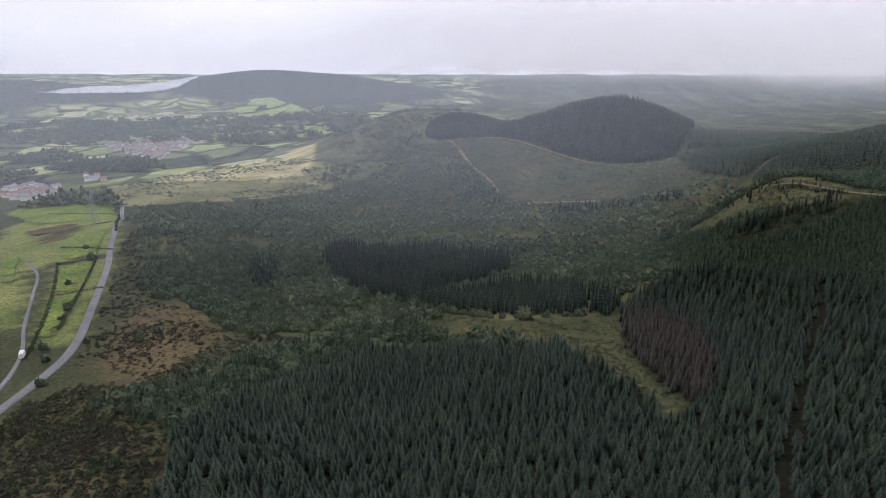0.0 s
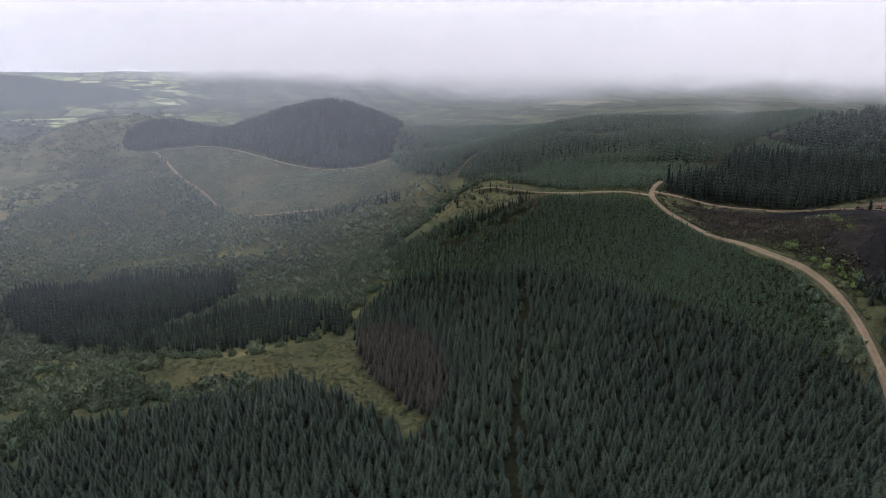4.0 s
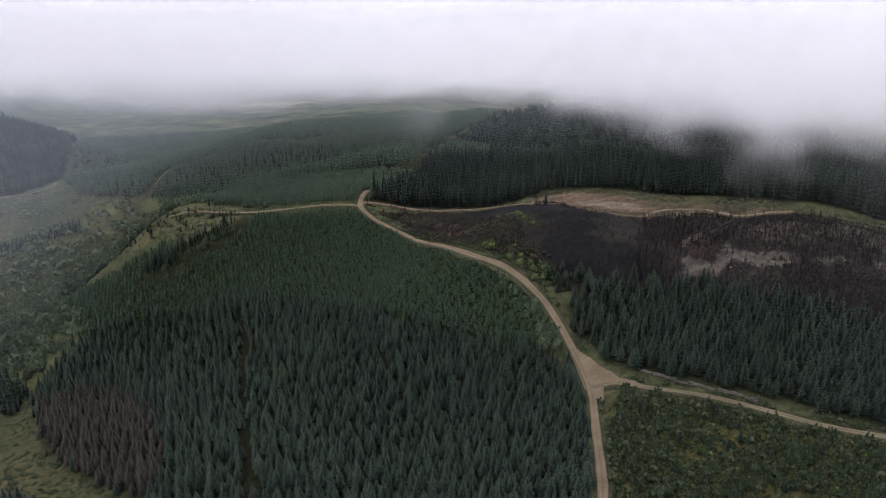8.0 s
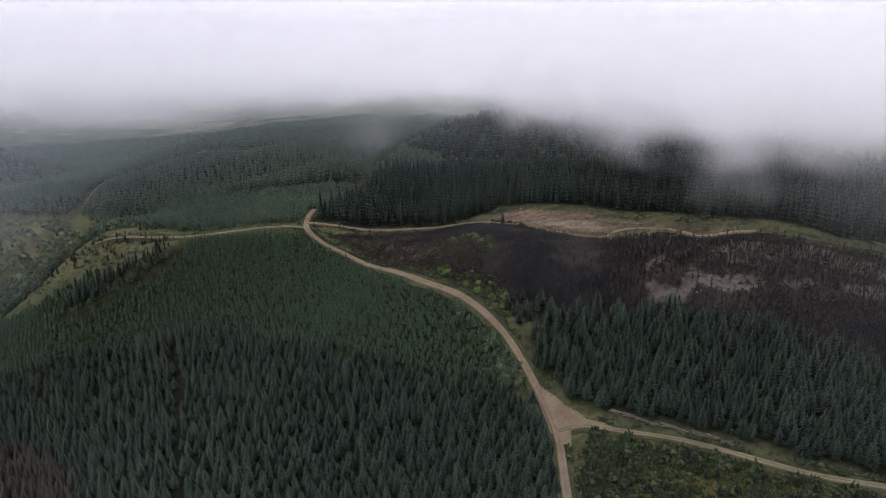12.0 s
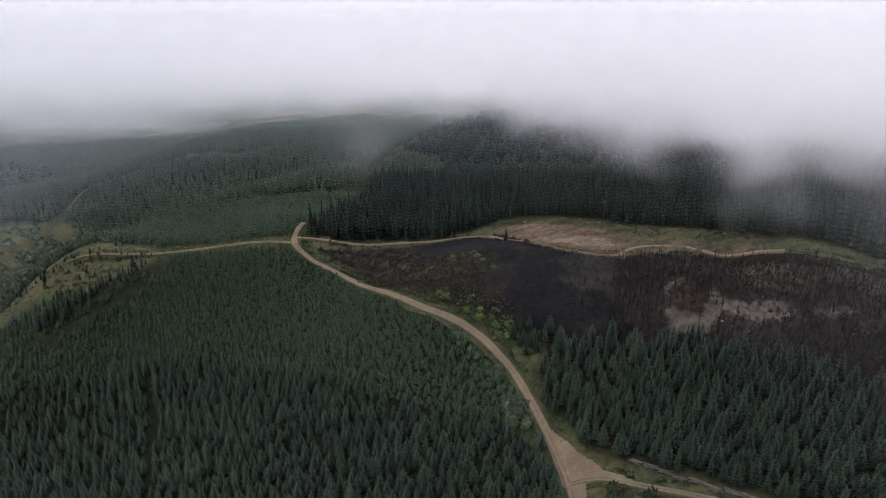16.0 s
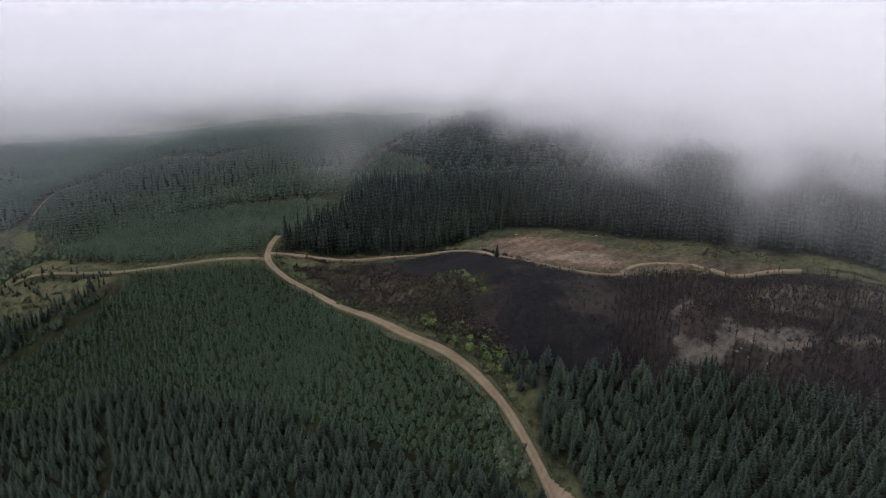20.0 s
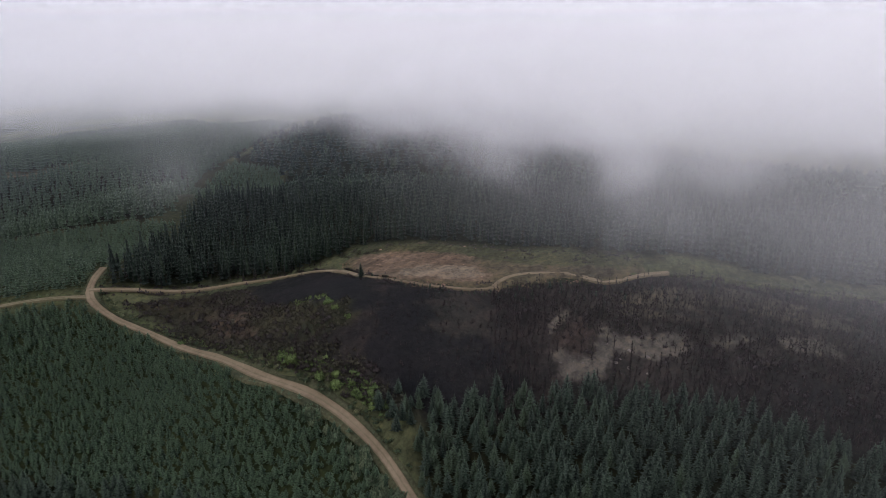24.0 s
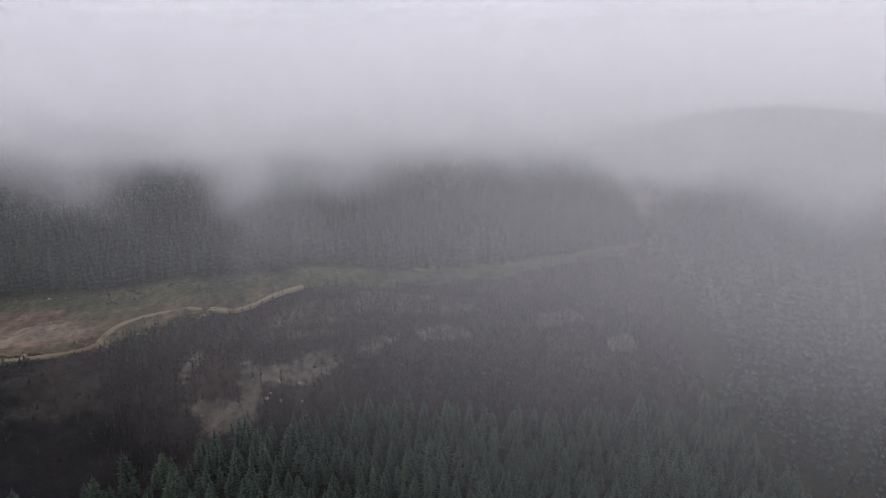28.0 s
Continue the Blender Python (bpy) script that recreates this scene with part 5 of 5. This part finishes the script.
# ------------------------------------------------------------------ rock


def rock_template(rng):
    bm = bmesh.new()
    bmesh.ops.create_icosphere(bm, subdivisions=1, radius=1.0)
    for v in bm.verts:
        v.co *= rng.uniform(0.65, 1.15)
        v.co.z *= 0.7
    bm.verts.index_update()
    vs, fs = np.array([v.co[:] for v in bm.verts]), np.array([[v.index for v in f.verts] for f in bm.faces])
    bm.free()
    return vs, fs, np.zeros(len(vs))


ROCKS = [rock_template(np.random.RandomState(80 + k)) for k in range(5)]


def rubble(name, outline, gap, size, mat, seed, label, cover=0.6):
    x, y = rows_in(outline, gap, 0, 0.5, seed, [(SPOIL_TRACK, 1.6), (SPOIL_RAMP, 1.6)])
    rng = np.random.RandomState(seed)
    keep = patchy(x, y, 5, seed) + rng.uniform(-0.3, 0.3, len(x)) > 1 - cover
    x, y = x[keep], y[keep]
    s = rng.lognormal(0, 0.5, len(x)) * size
    return plant_all(name, x, y, s, s, ROCKS, rng.uniform(0, 1, len(x)), mat, seed, label, "rocks", -0.1)


for k, outline in enumerate(PALE_RUBBLE):
    rubble("pale_stones", outline, 1.5, 0.22, STONE, 103 + k, "pale stones strewn on dark brown ground", 0.7)
for k in range(7):
    rubble("scree_stones", SCREES[k], 0.9, 0.22, STONE, 93 + k, "pale broken stones on the quarry face", 0.9)
rubble("spoil_rubble", SPOIL_HEAP, 1.2, 0.28, SPOIL, 91, "reddish rubble strewn over the spoil heap", 0.65)
rubble("quarry_rubble", BURNT_WOOD, 2.6, 0.14, STONE, 92, "grey stones among the burnt stems", 0.5)
for k in range(30):
    rng = np.random.RandomState(700 + k)
    x, y = (252 + rng.uniform(0, 22), 120 + rng.uniform(0, 45)) if k < 16 else (236 + rng.uniform(0, 16), 62 + rng.uniform(0, 32))
    tv, tf, _ = ROCKS[k % 5]
    s = rng.uniform(0.5, 1.0)
    ob = link("boulder", mesh_of("boulder", tv * s, tf), SPOIL if k < 16 else STONE)
    ob.location = (x, y, ground_at(x, y) + 0.25 * s)
    tagged(ob, "rough reddish boulder on the spoil heap" if k < 16 else "rough grey boulder on the scree", "boulder", "boulders of the quarry")

# ------------------------------------------------------------------ log pile beside the side track
pile = tagged(new("log_pile"), "long low pile of pale weathered logs beside a track", "log pile")
pile.location = (184, 68, ground_at(184, 68))
log = bmesh.new()
bmesh.ops.create_cone(log, cap_ends=True, segments=8, radius1=0.17, radius2=0.12, depth=3.2, matrix=Matrix.Rotation(math.pi / 2, 4, "X"))
log_mesh = bpy.data.meshes.new("log")
log.to_mesh(log_mesh)
log.free()
WOOD = surface("weathered_wood", (0.10, 0.09, 0.08), (0.19, 0.17, 0.15), 1.0, 8.0)
rng = np.random.RandomState(12)
for k in range(9):
    cx, cy = 185.6 - 0.33 * k + rng.normal(0, 0.25), 84 - k * 3.7
    for j, (dx, dz) in enumerate(((-0.45, 0.2), (0.0, 0.2), (0.45, 0.2), (-0.2, 0.55), (0.25, 0.55))):
        ob = link("log", log_mesh, WOOD, pile)
        ob.location = (cx + dx - 184, cy + rng.normal(0, 0.3) - 68, ground_at(cx, cy) - ground_at(184, 68) + dz)
        ob.rotation_euler = (rng.normal(0, 0.03), 0, 0.09 + rng.normal(0, 0.14))

# ------------------------------------------------------------------ hedges, fields, pylon and van
rng = np.random.RandomState(5)


def hedge(line, tall, wide, seed, label):
    p = smooth_line(line, 1.2)
    r = np.random.RandomState(seed)
    x, y = p[:, 0] + r.normal(0, 0.2, len(p)), p[:, 1] + r.normal(0, 0.2, len(p))
    s = r.uniform(0.7, 1.25, len(p))
    return plant_all("hedge", x, y, wide * s, tall * s, LEAFY_FAR, r.uniform(0, 0.5, len(p)), LEAF, seed, label, "hedge")


for k, line in enumerate([[(-221, 351), (-207, 364)], [(-192, 301), (-178, 318)], [(-238, 386), (-206, 384)], [(-207, 368), (-189, 320), (-167, 258)],
                          [(-221, 352), (-192, 296), (-163, 232)], [(-225, 428), (-270, 520), (-322, 622)], [(-330, 625), (-410, 650)]]):
    hedge(line, 1.2, 0.9, 200 + k, "dark clipped hedge between green fields")


def lattice_pylon(x, y, tall):
    tower = tagged(new("electricity_pylon"), "tall grey steel lattice pylon standing in a green field", "pylon")
    tower.location = (x, y, ground_at(x, y))
    steel = surface("galvanised_steel", (0.22, 0.23, 0.24), (0.32, 0.33, 0.34), 0.5, 5.0, 0.5)

    def bar(name, a, b, r):
        a, b = Vector(a), Vector(b)
        bm = bmesh.new()
        bmesh.ops.create_cone(bm, cap_ends=True, segments=4, radius1=r, radius2=r, depth=(b - a).length,
                              matrix=Matrix.Translation((a + b) / 2) @ (b - a).to_track_quat("Z", "Y").to_matrix().to_4x4())
        part(name, bm, steel, tower)

    w = lambda h: 2.2 * (1 - h / tall) + 0.35
    for sx in (-1, 1):
        for sy in (-1, 1):
            bar("leg", (sx * 2.5, sy * 2.5, 0), (sx * 0.35, sy * 0.35, tall), 0.14)
    for k in range(7):
        h0, h1 = tall * k / 7, tall * (k + 1) / 7
        for sy in (-1, 1):
            bar("brace", (-w(h0), sy * w(h0), h0), (w(h1), sy * w(h1), h1), 0.08)
            bar("brace", (w(h0), sy * w(h0), h0), (-w(h1), sy * w(h1), h1), 0.08)
    for h, reach in ((0.68, 4.5), (0.81, 5.2), (0.93, 3.8)):
        bar("crossarm", (-reach, 0, tall * h), (reach, 0, tall * h), 0.16)
        for sx in (-1, 1):
            bar("insulator", (sx * reach, 0, tall * h), (sx * reach, 0, tall * h - 1.4), 0.10)


lattice_pylon(-262, 470, 27.0)

van = tagged(new("parked_van"), "plain white van parked on the pale lane", "van")
van.location = (-163, 228, ground_at(-163, 228) + 0.5)
van.rotation_euler = (0, 0, radians(24))
WHITE = surface("white_paint", (0.72, 0.72, 0.72), (0.82, 0.82, 0.82), 0.8, 6.0, 0.35, 0.05, 0.5)
RUBBER = surface("black_rubber", (0.02, 0.02, 0.02), (0.035, 0.035, 0.035), 2.0, 10.0)
body = bmesh.new()
bmesh.ops.create_cube(body, size=1.0, matrix=Matrix.Translation((0, 0, 1.25)) @ Matrix.Diagonal((1.9, 5.2, 1.9, 1)))
for v in body.verts:
    if v.co.z > 1.5:
        v.co.x *= 0.88
        v.co.y = v.co.y * 0.97 if v.co.y < 0 else v.co.y - 0.9
bmesh.ops.bevel(body, geom=body.edges[:], offset=0.12, segments=2, affect="EDGES")
part("body", body, WHITE, van)
glass = bmesh.new()
bmesh.ops.create_cube(glass, size=1.0, matrix=Matrix.Translation((0, 2.12, 1.75)) @ Matrix.Rotation(0.62, 4, "X") @ Matrix.Diagonal((1.5, 0.06, 0.7, 1)))
part("windscreen", glass, RUBBER, van, "dark windscreen")
for sx in (-0.9, 0.9):
    for sy in (-1.6, 1.6):
        wheel = bmesh.new()
        bmesh.ops.create_cone(wheel, cap_ends=True, segments=14, radius1=0.34, radius2=0.34, depth=0.24, matrix=Matrix.Translation((sx, sy, 0.34)) @ Matrix.Rotation(math.pi / 2, 4, "Y"))
        part("wheel", wheel, RUBBER, van)

# ------------------------------------------------------------------ the town in the valley
RENDER = surface("pale_render", (0.66, 0.62, 0.59), (0.82, 0.79, 0.77), 0.05, 1.0)
ROOFS = [surface("faded_red_tile", (0.30, 0.21, 0.18), (0.42, 0.31, 0.27), 0.1, 1.5), surface("grey_slate", (0.24, 0.235, 0.24), (0.36, 0.355, 0.36), 0.1, 1.5)]


def house_meshes(w, d, h):
    wall = bmesh.new()
    bmesh.ops.create_cube(wall, size=1.0, matrix=Matrix.Translation((0, 0, h / 2 - 1.0)) @ Matrix.Diagonal((w, d, h + 2.0, 1)))
    roof = bmesh.new()
    e = [roof.verts.new(c) for c in ((-w / 2 - 0.3, -d / 2 - 0.4, h), (w / 2 + 0.3, -d / 2 - 0.4, h), (w / 2 + 0.3, d / 2 + 0.4, h), (-w / 2 - 0.3, d / 2 + 0.4, h), (-w / 2 - 0.3, 0, h + 0.42 * d), (w / 2 + 0.3, 0, h + 0.42 * d))]
    for f in ((0, 1, 5, 4), (2, 3, 4, 5), (0, 4, 3), (1, 2, 5), (3, 2, 1, 0)):
        roof.faces.new([e[i] for i in f])
    stack = bmesh.new()
    bmesh.ops.create_cube(stack, size=1.0, matrix=Matrix.Translation((w * 0.35, 0, h + 0.42 * d + 0.3)) @ Matrix.Diagonal((0.7, 0.7, 1.4, 1)))
    out = []
    for name, bm in (("wall", wall), ("roof", roof), ("chimney", stack)):
        me = bpy.data.meshes.new(name)
        bm.to_mesh(me)
        bm.free()
        out.append(me)
    return out


HOUSES = [(house_meshes(w, d, h), ROOFS[k % 2]) for k, (w, d, h) in enumerate(((9, 7, 4.5), (14, 7, 5.0), (11, 8, 4.5), (20, 7, 5.0)))]
for meshes, roof_mat in HOUSES:
    for me, mat in zip(meshes, (RENDER, roof_mat, ROOFS[0])):
        me.materials.append(mat)


def houses(outline, gap, turn, seed, share, most):
    x, y = rows_in(outline, gap, turn, 0.12, seed)
    r = np.random.RandomState(seed)
    keep = (r.uniform(size=len(x)) < share).nonzero()[0][:most]
    for px, py in zip(x[keep], y[keep]):
        meshes, roof_mat = HOUSES[r.randint(4)]
        root = tagged(new("house"), "pale rendered house with a pitched roof in the valley town", "house", "houses of the town")
        root.location, root.rotation_euler = (px, py, ground_at(px, py)), (0, 0, radians(turn + r.choice((0, 0, 90)) + r.normal(0, 6)))
        for me in meshes:
            link(me.name.split(".")[0], me, RENDER, root)


TOWN_MIDDLE = [(-828, 1566), (-766, 1705), (-702, 1773), (-599, 1520), (-587, 1323), (-669, 1399)]
TOWN_NEAR = [(-641, 910), (-690, 1020), (-612, 1000), (-540, 860), (-500, 790)]
TOWN_LOW = [(-640, 1115), (-560, 1120), (-545, 1070), (-560, 1020), (-600, 1060)]
houses(TOWN_MIDDLE, 17, 25, 800, 0.85, 190)
houses(TOWN_NEAR, 15, 60, 801, 0.7, 60)
houses(TOWN_LOW, 18, 35, 802, 0.6, 20)
houses([(-1300, 2350), (-1120, 2450), (-900, 2420), (-1000, 2250)], 30, 10, 803, 0.5, 45)
for k, outline in enumerate(([(-760, 1200), (-700, 1150), (-560, 1140), (-520, 1200), (-600, 1290), (-720, 1290)], [(-480, 700), (-420, 690), (-330, 655), (-380, 720), (-470, 760)],
                             [(-900, 1300), (-800, 1250), (-760, 1350), (-880, 1450)], [(-560, 1600), (-440, 1480), (-400, 1540), (-520, 1680)], [(-900, 1050), (-700, 1060), (-720, 1130), (-880, 1150)])):
    thicket("valley_wood", outline, 9.0, 8.0, 6.5, LEAFY_FAR, LEAF, 900 + k, "dark broadleaf woodland near the town", cover=0.9, patch=60)
thicket("valley_wood", [(-1400, 1500), (-900, 1500), (-500, 1650), (-250, 1500), (-200, 1900), (-700, 2300), (-1300, 2200)], 17.0, 9.0, 9.0, LEAFY_FAR, LEAF, 910, "scattered woods and hedgerow trees of the valley", cover=0.55, patch=70)


# ------------------------------------------------------------------ cloud and mist
scene.cycles.transparent_max_bounces = 64


def cloud_sheet(name, centre, reach, az, low, high, lean, base, mat, most, torn, label, soft=35.0, top=(104, 158), fade=16.0, lift=25.0, steps=(150, 28)):
    """A curved bank of cloud round a centre; base(azimuth) is the height of its ragged underside; lean: how far its top leans outward."""
    nu, nv = steps
    a = np.radians(np.linspace(80, -205, nu))[:, None]
    h = np.linspace(0, 1, nv)[None]
    z = low + (high - low) * h + 0 * a
    r = reach + (z - 75) * lean + 0.03 * reach * np.sin(a * 7)
    x, y = centre[0] - np.sin(a) * r, centre[1] + np.cos(a) * r
    me = mesh_of(name, np.stack([x, y, z], -1).reshape(-1, 3), grid_faces(nu, nv))
    deg = np.degrees(a) + 0 * h
    edge = rise(np.minimum(az[0] - deg, deg - az[1]), 0, fade)
    note(me, "thick", np.clip((z - base(deg)) / soft + 0.5, -0.6, 1.6).ravel())
    note(me, "torn", np.full(z.size, torn))
    note(me, "most", (most * edge * rise(z - ground_z(x, y), 0, lift) * (1 - rise(z, *top))).ravel())
    return tagged(link(name, me, mat, smooth=True), label, "cloud", kind="stuff")


def low_base(az):
    return 95 - 3 * rise(-az, 20, 53) - 13 * rise(-az, 53, 85) - 8 * rise(-az, 92, 125)


HERE = (60, 50)
bank = "low white cloud bank with torn underside over the hills"
strands = "torn strands of cloud on the wooded slope"
for k in range(5):
    cloud_sheet("cloud_strand", HERE, 175 + 26 * k, (-40, -200), 30, 230, 0.7, lambda a: 107 - k - 8 * rise(-a, 52, 68) + 4 * rise(-a, 84, 100) - 14 * rise(-a, 108, 135), STRAND, 0.18, 2.6, strands, 34, lift=6.0)
for k in range(11):
    reach = 310 * 1.13 ** k
    cloud_sheet("cloud_bank", HERE, reach, (min(16, 1.6 * k), -200), 30, 240 + 0.06 * reach, 1.0, lambda a: low_base(a) + 1.5 - 0.3 * k, CLOUD, 0.245, 1.25 - 0.03 * k, bank, 26, (104, 120 + 0.13 * reach))
# Haze in the air is imitated by added rings of faint bluish sheet.
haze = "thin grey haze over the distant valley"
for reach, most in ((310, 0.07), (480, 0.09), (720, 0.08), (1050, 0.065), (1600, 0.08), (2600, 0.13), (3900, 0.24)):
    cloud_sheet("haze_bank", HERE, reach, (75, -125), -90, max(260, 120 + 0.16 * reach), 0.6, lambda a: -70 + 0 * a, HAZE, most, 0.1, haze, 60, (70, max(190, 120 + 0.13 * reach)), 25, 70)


def mist_sheet(start, along, off, turn, most, label):
    """A thin veil of mist beside the line of flight, denser upward."""
    d, n = np.array([0.956, 0.293]), np.array([0.293, -0.956])
    u, v = np.linspace(0, 1, 50)[:, None], np.linspace(-0.9, 1.2, 30)[None]
    s = along[0] + (along[1] - along[0]) * u
    x, y = [start[k] + d[k] * s + n[k] * (off + s * turn) + 0 * v for k in (0, 1)]
    z = 121 + v * (off + np.abs(s) * 0.7)
    me = mesh_of("mist_veil", np.stack([x, y, z], -1).reshape(-1, 3), grid_faces(50, 30))
    edge = rise(u, 0, 0.25) * (1 - u) ** 1.6 * 1.5 * (0.12 * u + (1 - 0.12 * u) * rise(v, -0.42, -0.08)) * rise(v, -0.9, -0.5) * (1 - rise(v, -0.14, 0.0))
    note(me, "thick", np.full(z.size, 0.49))
    note(me, "torn", np.full(z.size, 0.2))
    note(me, "most", (most * edge).ravel())
    return tagged(link("mist_veil", me, MIST, smooth=True), label, "mist", kind="stuff")


for along, off, turn, most in (((-4, 40), 5.0, -0.30, 0.16), ((-7, 48), 9.0, 0.05, 0.13), ((-9, 64), 12.0, -0.22, 0.18), ((-12, 90), 16.0, -0.14, 0.20),
                               ((-20, 130), 30.0, 0.0, 0.22), ((-20, 140), 42.0, -0.12, 0.23), ((-30, 150), 52.0, 0.0, 0.24), ((-30, 160), 66.0, -0.06, 0.24), ((-6, 70), 9.0, -0.42, 0.20), ((-8, 90), 14.0, -0.5, 0.20)):
    mist_sheet((95, 67), along, off, turn, most, "thin grey veil of drifting mist")
